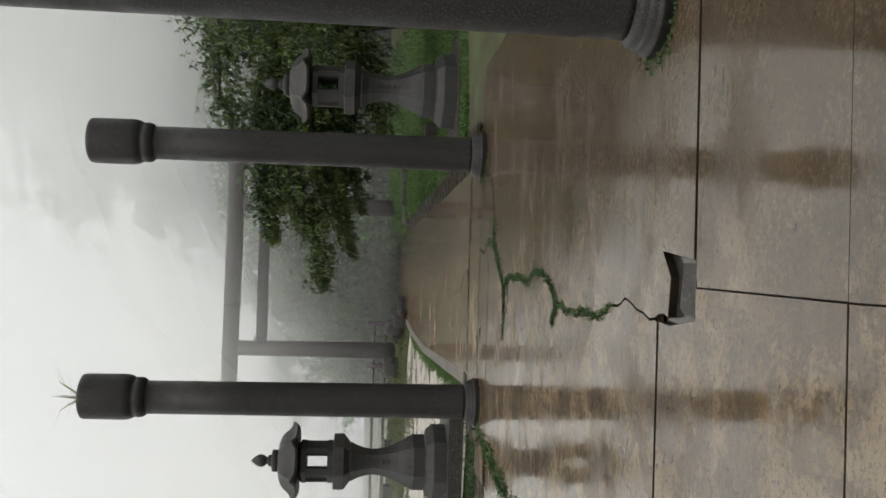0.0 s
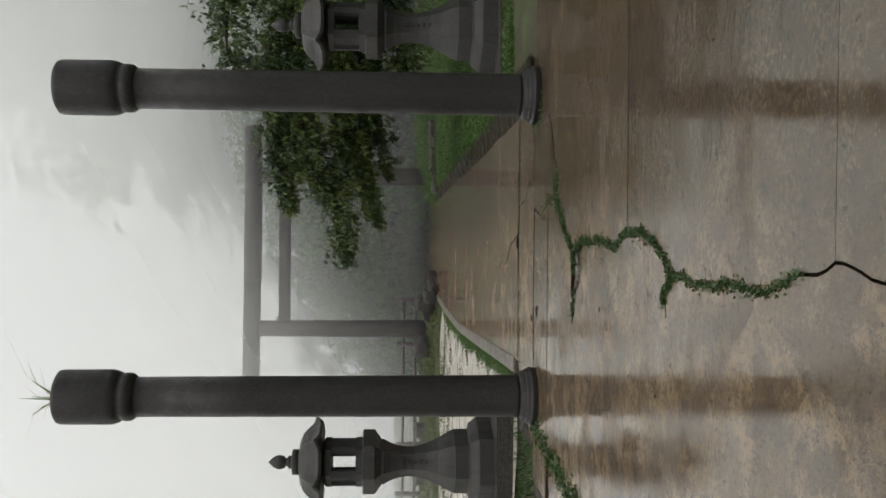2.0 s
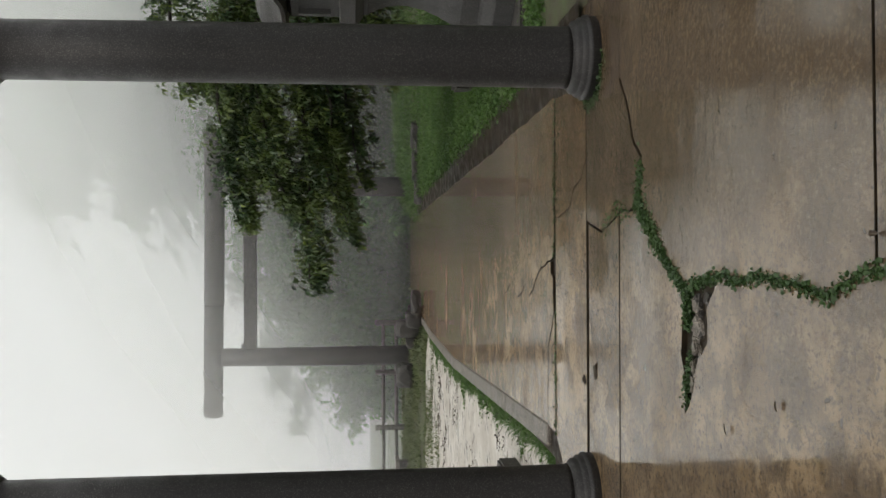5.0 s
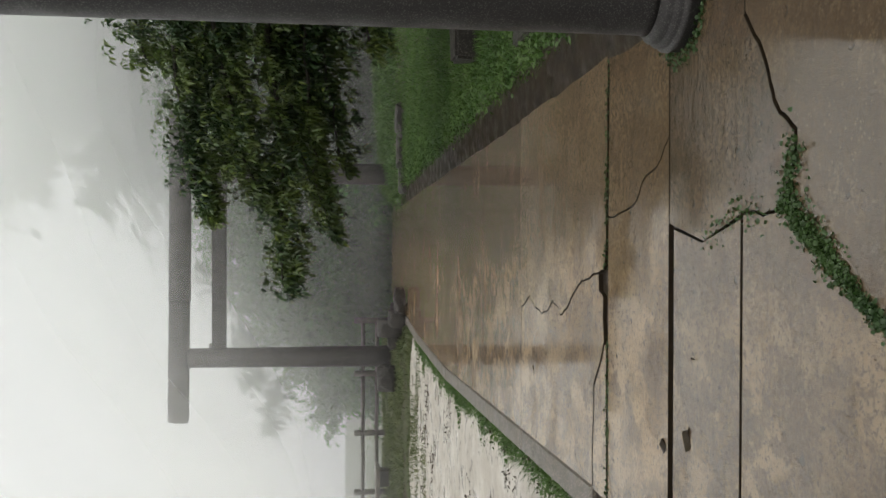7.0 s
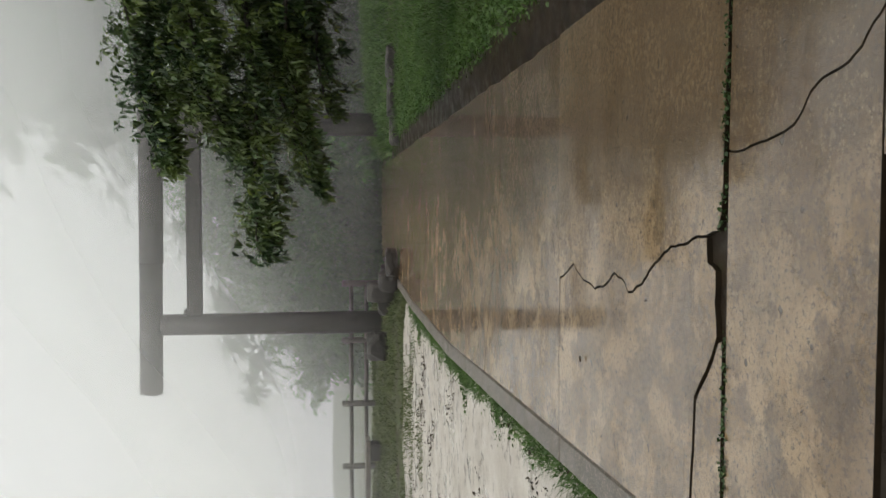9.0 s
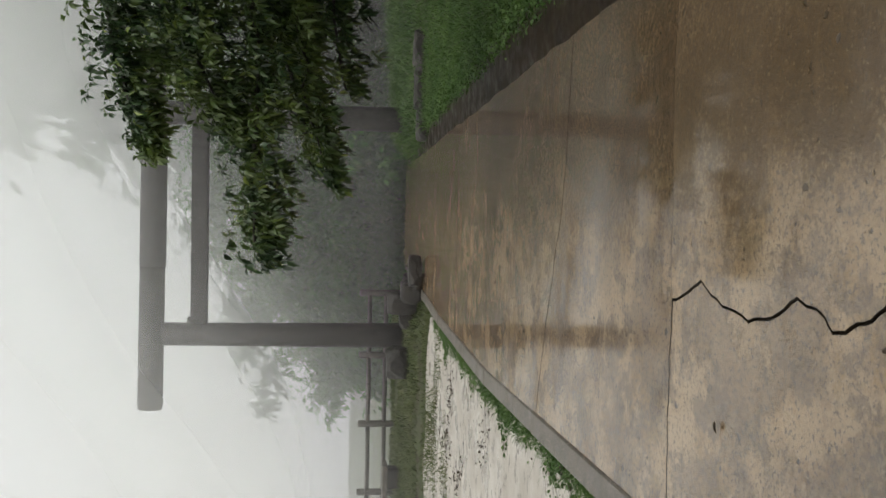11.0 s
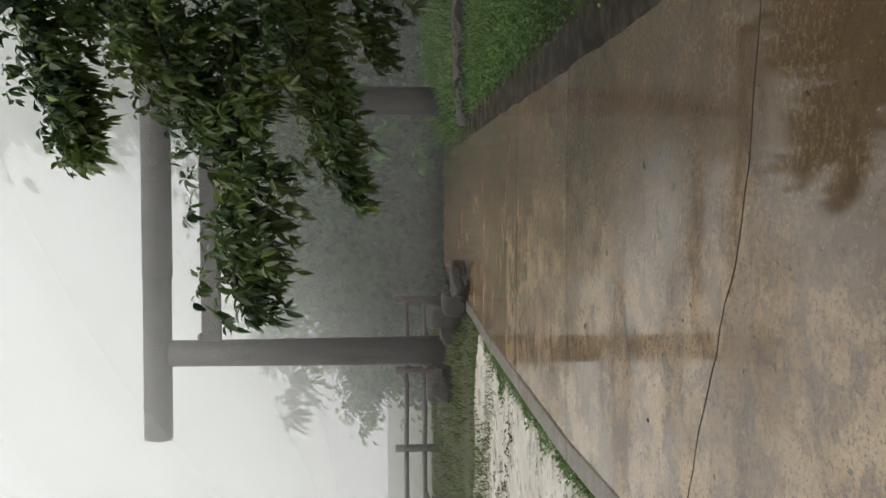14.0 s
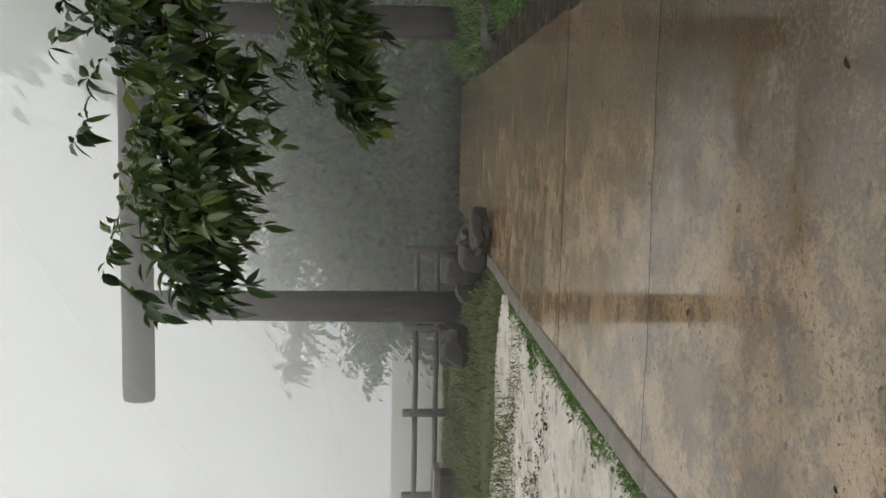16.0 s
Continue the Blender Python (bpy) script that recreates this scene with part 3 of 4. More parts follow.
lantern = stone_lantern(-2.47, 7.78, "grey stone lantern with an open fire box on a plinth")
lantern.matrix_basis = pose(-2.47, 7.78, 0.10, 0, 0, 11)
copy_thing(lantern, pose(2.80, 7.80, 0.10))
for x, w in ((-2.50, 1.5), (2.80, 1.5)):
    st = tagged(part("lantern_plinth", block(w, 1.45, 0.34, (x, 7.82, -0.24), 0.02, 0.006, 3), ROCK), "low dark wet stone plinth under a lantern", "plinth", "lantern plinths")

# ---- torii gate ----
torii = thing("torii_gate", (-0.20, 23.8, 0.0), "weathered grey torii gate of round posts and beams", "torii gate")
def upright(x, profile):
    bm = lathe(profile, 28)
    bm.transform(Matrix.Translation((x, 0, 0)))
    return bm


for x, h in ((-2.23, 5.12), (2.27, 5.08)):
    post = part("post", upright(x, [(0.262, -0.2), (0.256, 0.9), (0.250, 2.2), (0.243, 3.4), (0.235, h)]), TORII, torii)
    part("stone_collar", lathe([(0.33, -0.15), (0.33, 0.16), (0.31, 0.19)], 28), ROCK, post).location = (x, 0, 0)
part("top_beam", tube([(-3.77, 0, 5.37), (-3.70, 0, 5.365), (-0.85, 0, 5.335)], [0.245, 0.252, 0.25], 28), TORII, torii)
part("top_beam", tube([(-0.85, 0, 5.33), (1.2, 0, 5.315), (3.65, 0, 5.33), (3.72, 0, 5.33)], [0.262, 0.26, 0.252, 0.245], 28), TORII, torii)
part("tie_beam", merged(block(4.9, 0.20, 0.33, (0.0, 0, 4.23), 0.02)), TORII, torii, "square tie beam between the posts")
part("wedge", block(0.10, 0.26, 0.06, (-1.93, 0, 4.565), 0.01), TORII, torii)


# ---- log fence ----
def log_fence():
    f = thing("log_fence", (0, 25.05, 0), "weathered two-rail log fence on the grassy edge", "fence")
    xs = [-1.66, -3.05, -4.60, -6.15, -7.7, -9.25, -10.8, -12.35, -13.9]
    for i, x in enumerate(xs):
        r = 0.075
        part("post", tube([(x, 0, -0.1), (x, 0, 1.08), (x, 0, 1.10)], [r, r, r * 0.8], 12), TIMBER, f)
    for z in (0.88, 0.52):
        for a, b in zip(xs, xs[1:]):
            part("rail", tube([(a, -0.01, z), ((a + b) / 2, -0.012, z - 0.008), (b, -0.01, z)], [0.05, 0.048, 0.05], 10), TIMBER, f)
    return f


log_fence()

# low stone bench by the fence
bench = thing("stone_bench", (-6.2, 24.0, 0.22), "low dark stone bench with a pale wet top", "bench")
part("seat", block(2.0, 0.5, 0.10, (0, 0, 0.26), 0.02), KERB, bench, "pale wet stone seat")
part("foot", block(0.4, 0.4, 0.36, (-0.7, 0, -0.1), 0.02), ROCK, bench)
part("foot", block(0.4, 0.4, 0.36, (0.7, 0, -0.1), 0.02), ROCK, bench)


# ---- boulders ----
def boulder(x, y, z, sx, sy, sz, seed, label):
    rng = random.Random(seed)
    bm = bmesh.new()
    bmesh.ops.create_icosphere(bm, subdivisions=3, radius=1)
    off = Vector((rng.uniform(0, 50), rng.uniform(0, 50), 0))
    for v in bm.verts:
        d = 1 + 0.30 * noise.noise(v.co * 1.2 + off) + 0.14 * noise.noise(v.co * 3.0 + off)
        c = v.co * d
        c = Vector((max(-0.8, min(0.8, c.x)), max(-0.8, min(0.8, c.y)), max(-0.7, min(0.75, c.z))))
        v.co = Vector((c.x * sx, c.y * sy, c.z * sz))
    bm.transform(Matrix.Translation((x, y, z)) @ Matrix.Rotation(rng.uniform(-0.4, 0.4), 4, "Z"))
    return tagged(part("boulder", bm, ROCK), label, "boulder", "boulders by the gate")


boulder(-0.90, 21.5, 0.16, 0.36, 0.26, 0.17, 1, "flat-topped wet boulder at the path edge")
boulder(-1.32, 22.0, 0.18, 0.26, 0.26, 0.28, 2, "grey wet boulder among grass")
boulder(-1.62, 22.7, 0.30, 0.28, 0.26, 0.40, 3, "pointed wet boulder among grass")
boulder(-1.20, 22.6, 0.16, 0.20, 0.20, 0.20, 9, "small wet boulder in the grass")
boulder(-2.00, 22.9, 0.20, 0.22, 0.20, 0.20, 5, "small wet boulder in the grass")
boulder(-2.85, 22.9, 0.34, 0.38, 0.32, 0.34, 4, "dark wet boulder at the gate post")
boulder(1.80, 21.3, 0.06, 0.42, 0.26, 0.20, 6, "dark low boulder edging the lawn")
boulder(2.40, 21.2, 0.10, 0.46, 0.26, 0.22, 7, "dark low boulder edging the lawn")
boulder(3.05, 21.1, 0.12, 0.46, 0.28, 0.24, 8, "dark low boulder edging the lawn")
tagged(part("stone_block", block(0.45, 0.35, 0.32, (2.62, 10.95, -0.02), 0.03, 0.02, 8), ROCK), "dark squared stone block on the lawn", "stone block")


# flat dark chips stand in for two small shadowed holes in the paving
for x, y, s, a in ((-0.41, 4.94, 1.0, 20), (-0.50, 5.24, 0.7, 60)):
    bm = block(0.085 * s, 0.05 * s, 0.012, (0, 0, -0.002), 0.004, 0.012, int(a))
    bm.transform(pose(x, y, 0.0, 6, -8, a))
    tagged(part("concrete_chip", bm, MUD_AND_SHADE), "dark flat chip in the colour of a small shadowed hole", "rubble", "chips on the paving")


# ---- vegetation ----
def unit(a):
    return a / np.maximum(np.linalg.norm(a, axis=-1, keepdims=True), 1e-6)


def leaf_arrays(rng, base, way, length, width, droop=0.35):
    """Folded, drooping, pointed leaves: eight points and eight triangles each."""
    n = len(base)
    up = rng.normal(size=(n, 3)) * 0.5 + np.array((0, 0, 1.0))
    side = unit(np.cross(way, up))
    nor = unit(np.cross(side, way))
    L, W = length[:, None], width[:, None]
    down = np.array((0, 0, -1.0)) * L * droop

    def mid(t, w):
        c = base + way * L * t * (1 - 0.1 * t) + down * t * t
        return c + side * W * w + nor * W * 0.2, c, c - side * W * w + nor * W * 0.2

    l1, c1, r1 = mid(0.30, 0.42)
    l2, c2, r2 = mid(0.62, 0.44)
    tip = base + way * L * 0.9 + down
    v = np.stack([base, l1, c1, r1, l2, c2, r2, tip], 1)
    k = np.arange(n)[:, None, None] * 8
    f = np.array([[0, 2, 1], [0, 3, 2], [1, 2, 5], [1, 5, 4], [2, 3, 6], [2, 6, 5], [4, 5, 7], [5, 6, 7]])[None] + k
    return v.reshape(-1, 3), f.reshape(-1, 3)


def mesh_of(name, v, f, material):
    me = bpy.data.meshes.new(name)
    me.vertices.add(len(v))
    me.vertices.foreach_set("co", np.asarray(v, dtype=np.float32).ravel())
    me.loops.add(f.size)
    me.loops.foreach_set("vertex_index", f.astype(np.int32).ravel())
    me.polygons.add(len(f))
    me.polygons.foreach_set("loop_start", np.arange(0, f.size, f.shape[1], dtype=np.int32))
    me.update(calc_edges=True)
    me.materials.append(material)
    return me


def along(points, n, rng):
    """n random places on a polyline and how far along it they are."""
    p = np.array(points, dtype=float)
    seg = np.linalg.norm(p[1:] - p[:-1], axis=1)
    cum = np.concatenate([[0], np.cumsum(seg)])
    t = rng.random(n) * cum[-1]
    i = np.clip(np.searchsorted(cum, t) - 1, 0, len(seg) - 1)
    f = ((t - cum[i]) / seg[i])[:, None]
    return p[i] * (1 - f) + p[i + 1] * f, t / cum[-1], unit(p[i + 1] - p[i])


def spray_arrays(rng, at, out, count=14, size=0.078):
    """Whorls of drooping leaves on twig ends."""
    n = len(at)
    base = np.repeat(at, count, 0) + np.repeat(out, count, 0) * (rng.random((n * count, 1)) - 0.5) * 0.20
    way = unit(np.repeat(out, count, 0) * 0.5 + rng.normal(size=(n * count, 3)) * 0.75 + np.array((0, 0, -0.40)))
    length = size * (0.65 + 0.7 * rng.random(n * count))
    return leaf_arrays(rng, base, way, length, length * (0.34 + 0.12 * rng.random(n * count)))


ARMS = [
    ([(4.5, 11.7, 2.1), (3.0, 12.4, 2.40), (1.5, 12.8, 2.22), (0.5, 12.7, 2.25), (-0.12, 12.55, 2.20)], 0.32, 560, 0.045),
    ([(4.5, 11.7, 1.95), (3.0, 12.4, 1.95), (1.9, 12.8, 1.90), (1.1, 12.9, 1.78), (0.48, 12.9, 1.60)], 0.15, 190, 0.028),
    ([(4.4, 11.8, 2.6), (3.0, 12.2, 3.0), (1.7, 12.6, 2.75), (0.9, 12.8, 2.50)], 0.32, 520, 0.04),
    ([(4.4, 11.8, 3.0), (3.0, 12.2, 3.50), (1.7, 12.5, 3.38), (1.0, 12.6, 3.22), (0.70, 12.6, 3.12)], 0.22, 560, 0.035),
    ([(4.5, 11.7, 2.2), (3.0, 12.8, 2.25), (1.8, 13.3, 2.05), (1.0, 13.7, 1.88), (0.65, 13.9, 1.78)], 0.26, 460, 0.035),
    ([(4.5, 11.7, 2.0), (3.0, 12.8, 1.75), (2.0, 13.2, 1.60), (1.35, 13.4, 1.45)], 0.22, 320, 0.03),
    ([(4.5, 11.7, 2.4), (4.2, 10.0, 2.5), (3.7, 8.8, 2.2), (3.45, 8.3, 1.9)], 0.50, 420, 0.05),
    ([(4.6, 11.6, 3.0), (4.6, 10.0, 3.6), (4.2, 8.6, 3.4), (3.7, 8.2, 3.0)], 0.60, 480, 0.05),
    ([(4.6, 11.6, 3.2), (4.5, 12.2, 4.1), (3.5, 12.6, 4.15), (2.7, 12.8, 3.9)], 0.42, 480, 0.05),
    ([(4.6, 11.6, 2.4), (3.8, 13.6, 2.4), (2.8, 14.6, 2.2), (2.2, 15.0, 1.9)], 0.50, 420, 0.05),
    ([(4.6, 11.6, 1.6), (3.6, 12.6, 1.25), (2.9, 13.0, 1.1)], 0.36, 300, 0.04),
    ([(4.6, 11.6, 3.2), (5.6, 12.4, 4.2), (6.4, 13.4, 4.4)], 0.70, 420, 0.05),
    ([(4.6, 11.6, 2.4), (5.8, 10.0, 2.8), (6.2, 8.6, 2.6)], 0.70, 380, 0.05),
    ([(4.4, 12.2, 2.9), (3.0, 13.6, 3.3), (2.0, 13.9, 3.25), (1.45, 13.9, 3.05)], 0.36, 620, 0.05),
    ([(4.4, 12.0, 2.0), (3.0, 13.6, 2.2), (2.0, 13.9, 2.05), (1.5, 13.9, 1.95)], 0.34, 460, 0.05),
    # unseen outer limbs, added to shade and darken the paving's right side
    ([(4.7, 11.5, 3.0), (5.4, 9.6, 4.2), (5.8, 7.6, 4.6), (5.2, 6.2, 4.2)], 0.80, 700, 0.06),
    ([(4.7, 11.5, 3.2), (6.0, 11.4, 4.8), (6.8, 10.6, 5.8)], 0.90, 600, 0.06),
    ([(4.7, 11.5, 2.2), (5.4, 9.4, 2.2), (5.4, 7.2, 2.2), (4.9, 5.8, 2.3)], 0.70, 600, 0.06),
]


def overhanging_tree():
    t = thing("tree", (4.9, 11.6, 0.0), "leafy dark green tree with long drooping branches", "tree", "trees")
    inv = Matrix.Translation((-4.9, -11.6, 0))
    bm = tube([(4.9, 11.6, -0.2), (4.82, 11.62, 0.8), (4.65, 11.64, 1.8), (4.5, 11.7, 2.6), (4.6, 11.6, 3.3)], [0.20, 0.16, 0.135, 0.11, 0.08], 14)
    bm.transform(inv)
    part("trunk", bm, BARK, t)
    rng = np.random.default_rng(11)
    av, af, count = [], [], 0
    near = []
    for line, spread, n, thick in ARMS:
        fine = []
        for a, b in zip(line, line[1:]):
            for k in range(4):
                fine.append(Vector(a).lerp(Vector(b), k / 4) + Vector(rng.normal(size=3) * 0.02))
        fine.append(Vector(line[-1]))
        bm = tube(fine, [thick * (1 - 0.85 * i / len(fine)) for i in range(len(fine))], 7)
        bm.transform(inv)
        part("limb", bm, BARK, t)
        at, far, way = along(line, n, rng)
        taper = np.where(far > 0.85, (1.0 - far) / 0.15 * 0.7 + 0.3, 1.0)[:, None]
        off = rng.normal(size=(n, 3)) * np.array((0.6, 0.75, 0.55)) * spread * taper
        off[:, 2] -= 0.05
        pts = at + off
        out = unit(unit(off) * 0.8 + way * 0.7 + np.array((-0.25, 0, -0.15)))
        v, f = spray_arrays(rng, pts, out)
        av.append(v - np.array((4.9, 11.6, 0)))
        af.append(f + count)
        count += len(v)
        # twigs back to the limb
        for i in range(0, n, 6):
            near.append((at[i], pts[i]))
    crown = new("crown", mesh_of("crown", np.concatenate(av), np.concatenate(af), LEAF))
    crown.parent = t
    tv, tf = [], []
    for a, b in near:
        d = (b - a)
        s = unit(np.cross(d, (0.3, 0.2, 1.0))) * 0.005
        u = unit(np.cross(d, s)) * 0.005
        k = len(tv)
        o = np.array((4.9, 11.6, 0))
        tv += [a + s - o, a - s * 0.5 + u - o, a - s * 0.5 - u - o, b - o]
        tf += [(k, k + 1, k + 3), (k + 1, k + 2, k + 3), (k + 2, k, k + 3)]
    tagged(soup("twig_tangle", tv, tf, BARK, t), kind="stuff")
    # the hanging sprays at the branch ends, each its own piece
    kinds = []
    for i in range(4):
        r = np.random.default_rng(50 + i)
        v, f = spray_arrays(r, np.zeros((1, 3)), np.array([[-0.5, 0.0, -0.8]]), 13, 0.084)
        kinds.append(mesh_of("leaf_spray", v, f, LEAF))
    r = random.Random(8)
    ends = [(ARMS[0][0], 70, 0.13), (ARMS[3][0], 60, 0.08), (ARMS[1][0], 30, 0.07), (ARMS[2][0], 45, 0.16)]
    for line, n, s in ends:
        for i in range(n):
            f = 1 - (i / n) ** 1.4 * 0.55
            k = f * (len(line) - 1)
            j = min(int(k), len(line) - 2)
            p = Vector(line[j]).lerp(Vector(line[j + 1]), k - j)
            p += Vector((r.uniform(-s, s), r.uniform(-s, s) * 1.4, r.uniform(-s, s) - 0.04))
            ob = new("leaf_spray", kinds[i % 4])
            ob.parent = t
            ob.matrix_basis = inv @ pose(*p, r.uniform(-25, 25), r.uniform(-25, 25), r.uniform(-60, 60)) @ Matrix.Scale(r.uniform(0.8, 1.2), 4)
    return t


overhanging_tree()


def blades(name, pts, height, width, lean, material, seed, label, category="grass"):
    """A field of bent grass blades, three triangles each."""
    rng = np.random.default_rng(seed)
    n = len(pts)
    h = (height * (0.5 + rng.random(n)))[:, None]
    a = rng.random(n) * 2 * math.pi
    s = np.stack([np.cos(a), np.sin(a), np.zeros(n)], 1) * width
    b = rng.normal(size=(n, 3)) * np.array((1, 1, 0)) * lean * h
    up = np.array((0, 0, 1.0))
    v = np.stack([pts - s, pts + s, pts + up * h * 0.6 + b * 0.35 + s * 0.7, pts + up * h * 0.6 + b * 0.35 - s * 0.7, pts + up * h * 0.92 + b], 1).reshape(-1, 3)
    f = (np.array([[0, 1, 2], [0, 2, 3], [3, 2, 4]])[None] + np.arange(n)[:, None, None] * 5).reshape(-1, 3)
    return tagged(new(name, mesh_of(name, v, f, material)), label, category, kind="stuff")


def field(n, seed, xr, yr, keep):
    rng = np.random.default_rng(seed)
    out = []
    while len(out) < n:
        x, y = rng.uniform(*xr), rng.uniform(*yr)
        if keep(x, y, rng.random()):
            out.append((x, y, ground_height(x, y) - 0.005))
    return np.array(out)


def lawn_edge(y):
    return right_edge(y) + 0.07 + 0.10 * noise.noise((y * 1.3, 2, 0)) + 0.24 * (1 - smoothstep(6.5, 11, y))


blades("lawn", field(60000, 1, (1.2, 8.0), (6.4, 21.0), lambda x, y, r: x > lawn_edge(y) and r < math.exp(-(x - lawn_edge(y)) * 0.35) and not (2.03 < x < 3.57 and 7.08 < y < 8.56)), 0.075, 0.006, 0.7, GRASS, 2, "short bright green wet lawn")


def broad_weeds(name, pts, size, material, seed, label):
    """Low broad-leaved weeds, several leaves to a root."""
    rng = np.random.default_rng(seed)
    at = np.repeat(pts, 5, 0) + rng.normal(size=(len(pts) * 5, 3)) * np.array((0.03, 0.03, 0.0))
    at[:, 2] += 0.06 * rng.random(len(at))
    way = unit(rng.normal(size=at.shape) * np.array((1, 1, 0.4)) + np.array((0, 0, 0.45)))
    length = size * (0.6 + 0.8 * rng.random(len(at)))
    v, f = leaf_arrays(rng, at, way, length, length * 0.55, 0.25)
    return tagged(new(name, mesh_of(name, v, f, material)), label, "weeds", kind="stuff")


broad_weeds("lawn_fringe", field(3600, 3, (1.3, 3.4), (6.4, 20.8), lambda x, y, r: lawn_edge(y) - 0.10 * r < x < lawn_edge(y) + 0.15 + 0.75 * r * r), 0.055, GRASS, 4, "broad-leaved weeds along the lawn edge")
broad_weeds("kerb_clumps", field(1500, 35, (-2.6, -1.1), (6.8, 20.0), lambda x, y, r: 0.16 < left_edge(y) - x < 0.20 + 0.9 * max(0.0, noise.noise((y * 1.4, 4, 0)) + 0.25 * r)), 0.05, GRASS, 36, "green weed clumps creeping from the kerb over gravel")
broad_weeds("leaf_litter", field(2600, 37, (-9.0, -1.3), (7.2, 19.5), lambda x, y, r: left_edge(y) - x > 0.25 and noise.noise((x * 1.1, y * 1.1, 6)) > 0.12 + 0.3 * r), 0.045, DEADLEAF, 38, "dark dead leaf litter strewn over the gravel")
blades("kerb_weeds", field(13000, 5, (-1.95, -1.1), (6.5, 20.0), lambda x, y, r: 0.17 < left_edge(y) - x < 0.22 + 0.30 * r * (0.6 + noise.noise((y * 0.9, 4, 0)))), 0.08, 0.007, 0.8, GRASS, 6, "green weeds growing along the kerb", "weeds")
blades("verge_grass", field(30000, 7, (-15, -1.25), (17.6, 26.5), lambda x, y, r: r < 0.12 + 1.5 * noise.noise((x * 0.7, y * 1.1, 9)) + 0.45 * smoothstep(18.6, 22, y)), 0.10, 0.008, 0.8, DRYGRASS, 8, "rough olive grass below the fence")
blades("rough_grass", field(3500, 9, (-5.0, -1.30), (5.3, 7.1), lambda x, y, r: y > 5.5 + 0.5 * r), 0.07, 0.006, 0.8, MOSS, 10, "rough grass beside the forecourt")
blades("bank_grass", field(12000, 12, (1.25, 7.0), (20.9, 27.0), lambda x, y, r: True), 0.16, 0.010, 0.8, GRASS, 13, "long grass on the bank behind the boulders")


def weeds_in(lines, n, spread, seed, name, label, size=0.022):
    """Small round-leaved weeds that fill an open joint."""
    rng = np.random.default_rng(seed)
    vs, fs, count = [], [], 0
    for line, share in lines:
        at, _, _ = along([(p[0], p[1], -0.02) for p in line], int(n * share), rng)
        at = at + rng.normal(size=at.shape) * np.array((spread, spread, 0.004))
        at[:, 2] = np.maximum(at[:, 2], -0.02) + 0.022 * rng.random(len(at)) + 0.006
        way = unit(rng.normal(size=at.shape) + np.array((0, 0, 0.5)))
        L = size * (0.6 + 0.8 * rng.random(len(at)))
        v, f = leaf_arrays(rng, at, way, L, L * 0.8, 0.2)
        vs.append(v), fs.append(f + count)
        count += len(v)
    return tagged(new(name, mesh_of(name, np.concatenate(vs), np.concatenate(fs), MOSS)), label, "weeds", kind="stuff")


weeds_in([(LONG2, 1.0), (LONG3[:26], 1.4), (SPUR[:12], 0.35), (LONG[20:], 0.35), (CROSS[:6], 0.3)], 3300, 0.014, 21, "crack_weeds", "bright green weeds filling the long crack", 0.017)
weeds_in([([(0.80, 4.02), (0.62, 4.06), (0.48, 3.90), (0.36, 3.72)], 1.0), ([(0.58, 4.2), (0.57, 4.42), (0.47, 4.78)], 0.14)], 1500, 0.035, 22, "crack_weeds", "thick clump of green weeds in a crack", 0.019)
weeds_in([([(-1.05, 6.14), (-0.1, 6.16)], 0.3), ([(0.3, 6.2), (1.5, 6.16)], 0.35), (CROSS[-9:], 0.3), ([(-1.75, 5.15), (-1.05, 5.2)], 0.3)], 900, 0.012, 23, "joint_weeds", "thin line of weeds in a joint", 0.018)
for px, py in ((1.585, -1.06), (1.575, 5.06), (-1.205, 5.06)):
    ring = [(px + 0.285 * math.cos(a), py + 0.285 * math.sin(a)) for a in [math.pi * (0.75 + 0.1 * i) for i in range(8)]]
    weeds_in([(ring, 1.0)], 420, 0.025, int(px * 10) + 40, "pillar_weeds", "small weeds at the foot of a pillar", 0.02)
weeds_in([([(-1.48, 5.1), (-1.56, 4.42), (-1.66, 3.3), (-1.80, 2.2)], 1.0)], 1400, 0.06, 31, "edge_weeds", "trailing weeds over the broken paving edge", 0.035)

tuft = np.array([(-1.22 + 0.02 * math.cos(i), 5.02 + 0.02 * math.sin(i), 4.30) for i in range(12)])
blades("grass_tuft", tuft, 0.34, 0.007, 1.1, DRYGRASS, 33, "dry grass sprouting from the pillar top")


def fallen_leaf(x, y, size, turn, seed):
    rng = np.random.default_rng(seed)
    v, f = leaf_arrays(rng, np.array([(0, 0, 0.012)]), np.array([(1.0, 0, 0.0)]), np.array([size]), np.array([size * 0.36]), 0.06)
    ob = new("fallen_leaf", mesh_of("fallen_leaf", v, f, DEADLEAF))
    ob.matrix_basis = pose(x, y, 0.004, 0, 0, turn)
    return tagged(ob, "dark wet fallen leaf on the paving", "leaf", "fallen leaves")


r = random.Random(17)
for i in range(26):
    y = r.uniform(6.6, 20.0)
    fallen_leaf(r.uniform(left_edge(y) + 0.1, right_edge(y) - 0.1), y, r.uniform(0.03, 0.06), r.uniform(0, 360), i)
for i in range(8):
    fallen_leaf(r.uniform(-1.2, 1.4), r.uniform(0.0, 5.0), r.uniform(0.03, 0.06), r.uniform(0, 360), 60 + i)


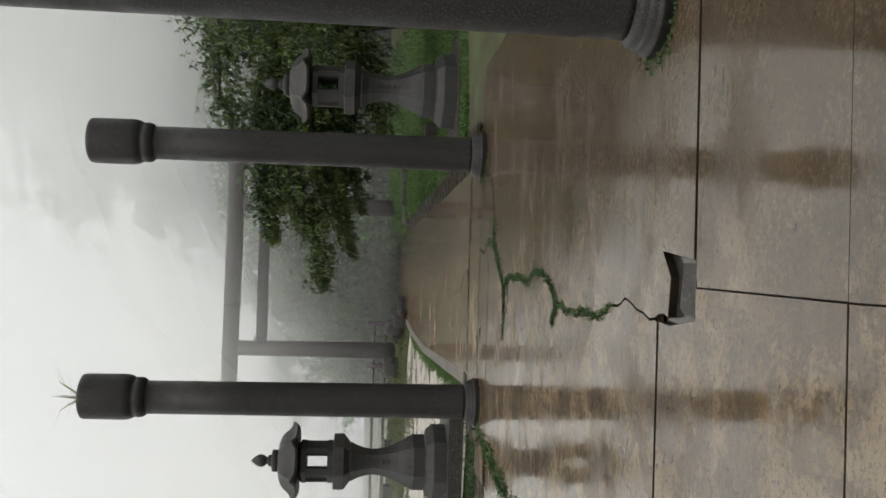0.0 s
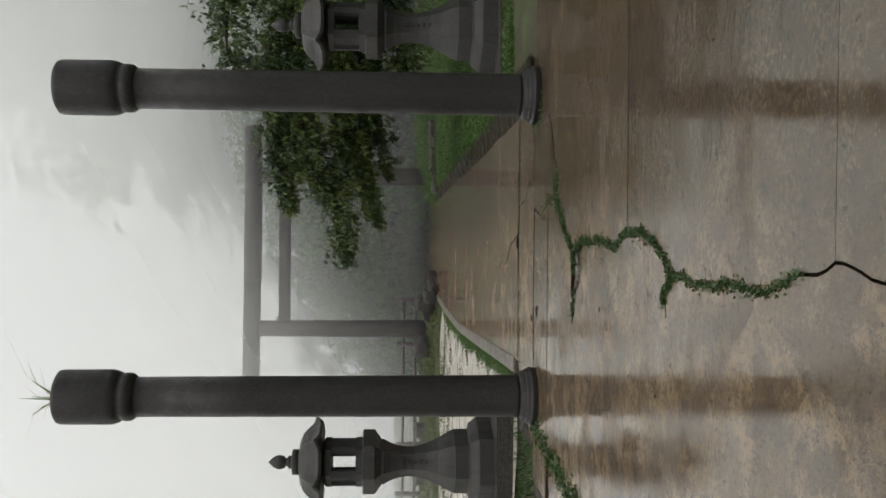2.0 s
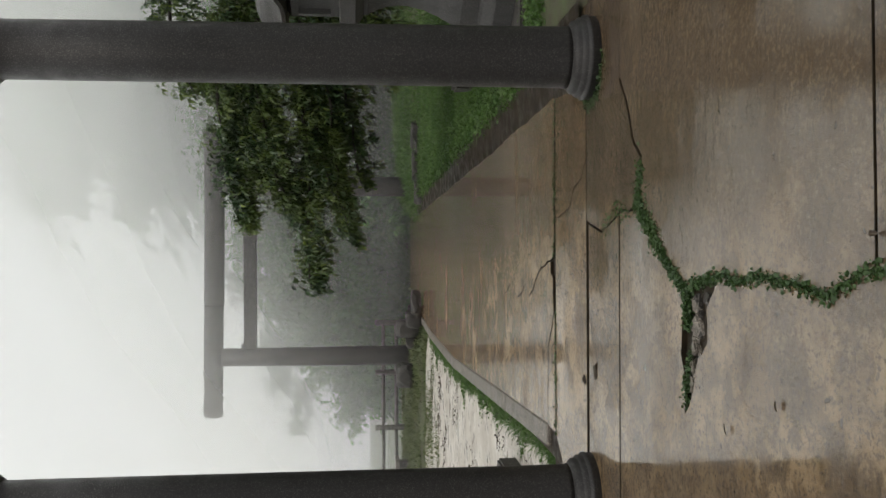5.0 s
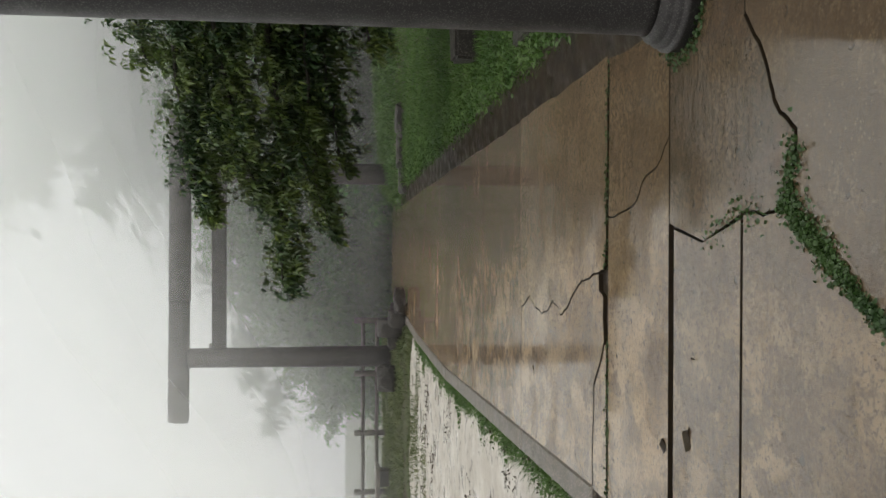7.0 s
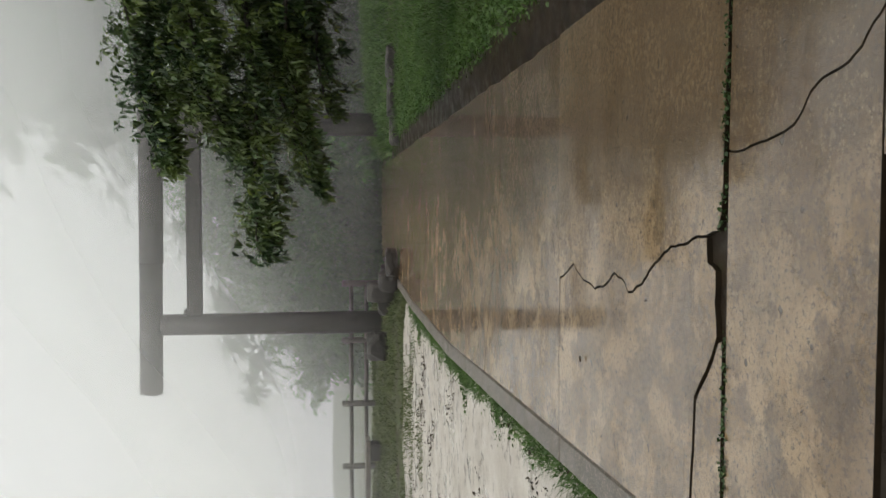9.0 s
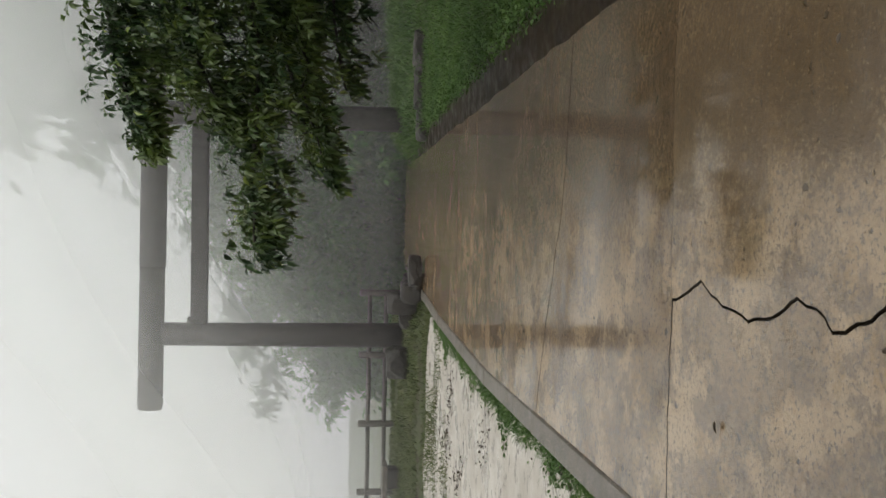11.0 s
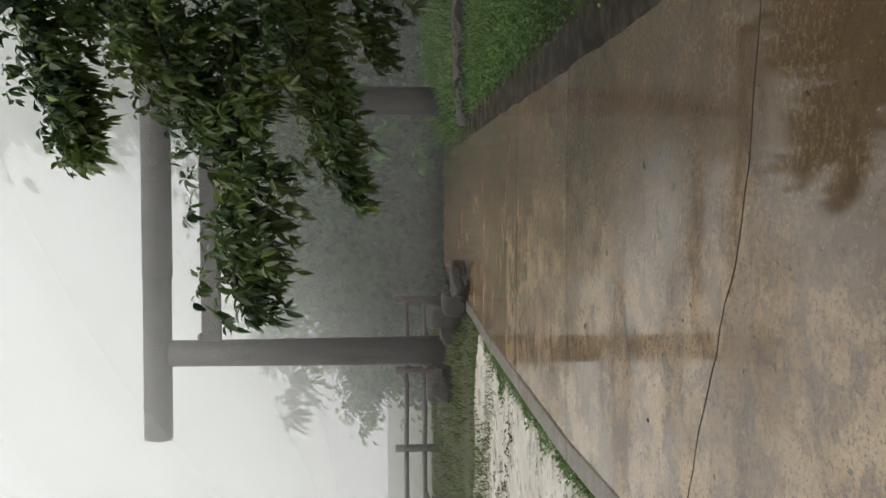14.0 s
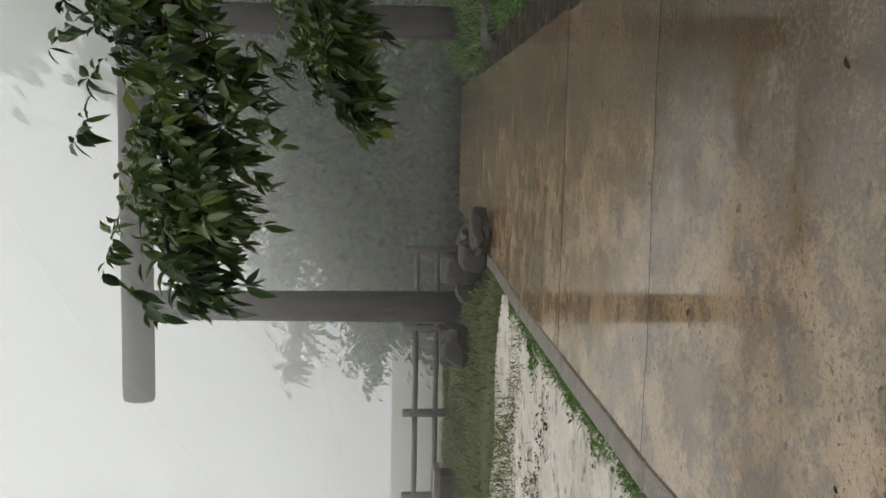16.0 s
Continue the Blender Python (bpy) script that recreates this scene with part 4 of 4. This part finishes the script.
# ---- woodland beyond the gate ----
def woodland_tree(seed, height, spread):
    rng = np.random.default_rng(seed)
    t = thing("woodland_tree", (0, 0, 0), "misty dark green woodland tree", "tree", "trees beyond the gate")
    part("trunk", tube([(0, 0, -0.5), (0.1, 0, height * 0.3), (0.0, 0.1, height * 0.6), (0.1, 0, height * 0.85)], [0.2, 0.16, 0.1, 0.03], 8), BARK, t)
    n = 95
    c = rng.normal(size=(n, 3)) * np.array((spread * 0.45, spread * 0.45, height * 0.22)) + np.array((0, 0, height * 0.58))
    at = np.repeat(c, 120, 0)
    puff = np.repeat(0.25 + 0.55 * rng.random((n, 1)), 120, 0)
    off = rng.normal(size=at.shape) * np.array((0.75, 0.75, 0.42)) * puff * spread / 3.2
    v, f = leaf_arrays(rng, at + off, unit(off + np.array((0, 0, -0.2))), 0.28 * (0.6 + 0.8 * rng.random(len(at))) * spread / 3.2, 0.17 * spread / 3.2 * (0.6 + 0.8 * rng.random(len(at))))
    crown = new("crown", mesh_of("crown", v, f, LEAF_FAR))
    crown.parent = t
    return t


models = [woodland_tree(71, 6.5, 3.2), woodland_tree(72, 7.5, 3.6), woodland_tree(73, 5.5, 3.0)]
giant = woodland_tree(74, 15.0, 8.0)
places = []
rng = random.Random(5)
for x, y in ((1.0, 36), (3.2, 35.5), (5.6, 36), (8.2, 35.5), (-0.6, 37), (2.2, 38.5), (4.6, 39), (7.0, 39), (-2.0, 39), (0.6, 41), (10.8, 36.5), (-2.6, 43), (5.6, 43), (10, 41), (14, 38), (13.5, 27), (15, 31), (12.5, 23), (14.0, 20), (12.0, 17), (1.8, 44)):
    places.append((x, y, 1.0))
for x, y, s in ((-4.0, 35.0, 0.66), (-2.9, 34.2, 0.7), (-1.2, 34.5, 0.75), (0.6, 34.0, 0.72), (2.4, 34.3, 0.8), (4.2, 33.8, 0.85), (6.0, 34.2, 0.95), (8.2, 33.8, 1.0), (10.6, 34.0, 1.1)):
    places.append((x, y, s))
for i, (x, y, s) in enumerate(places):
    m = pose(x, y, ground_height(x, y) - 0.1, 0, 0, rng.uniform(0, 360)) @ Matrix.Scale(s, 4)
    if i < 3:
        models[i].matrix_basis = m
    else:
        copy_thing(models[i % 3], m)
for x, y, s in ((11.5, 54, 1.3), (17, 53, 1.35), (23.5, 54.5, 1.45), (30.5, 53.5, 1.5), (39, 54, 1.55)):
    copy_thing(giant, pose(x, y, ground_height(x, y) - 0.2, 0, 0, rng.uniform(0, 360)) @ Matrix.Scale(s, 4))
giant.matrix_basis = pose(9, 58, ground_height(9, 58), 0, 0, 20)
for x, y in ((15, 55), (21, 58), (27, 54), (33, 60), (13, 66), (24, 68), (40, 57), (34, 70), (48, 64)):
    copy_thing(giant, pose(x, y, ground_height(x, y) - 0.2, 0, 0, rng.uniform(0, 360)))

# ---- drifting mist ----
for y, low, high in ((17.5, 0.016, 0.19), (21.0, 0.018, 0.21), (25.9, 0.030, 0.23), (28.8, 0.055, 0.23), (30.4, 0.055, 0.23), (46.0, 0.20, 0.235), (48.0, 0.20, 0.235)):
    me = [(-150, y, -12), (150, y, -12), (150, y, 60), (-150, y, 60)]
    tagged(soup("mist_bank", me, [(0, 1, 2, 3)], mist_material(low, high)), "thin pale grey mist drifting over the path", "mist", kind="stuff")
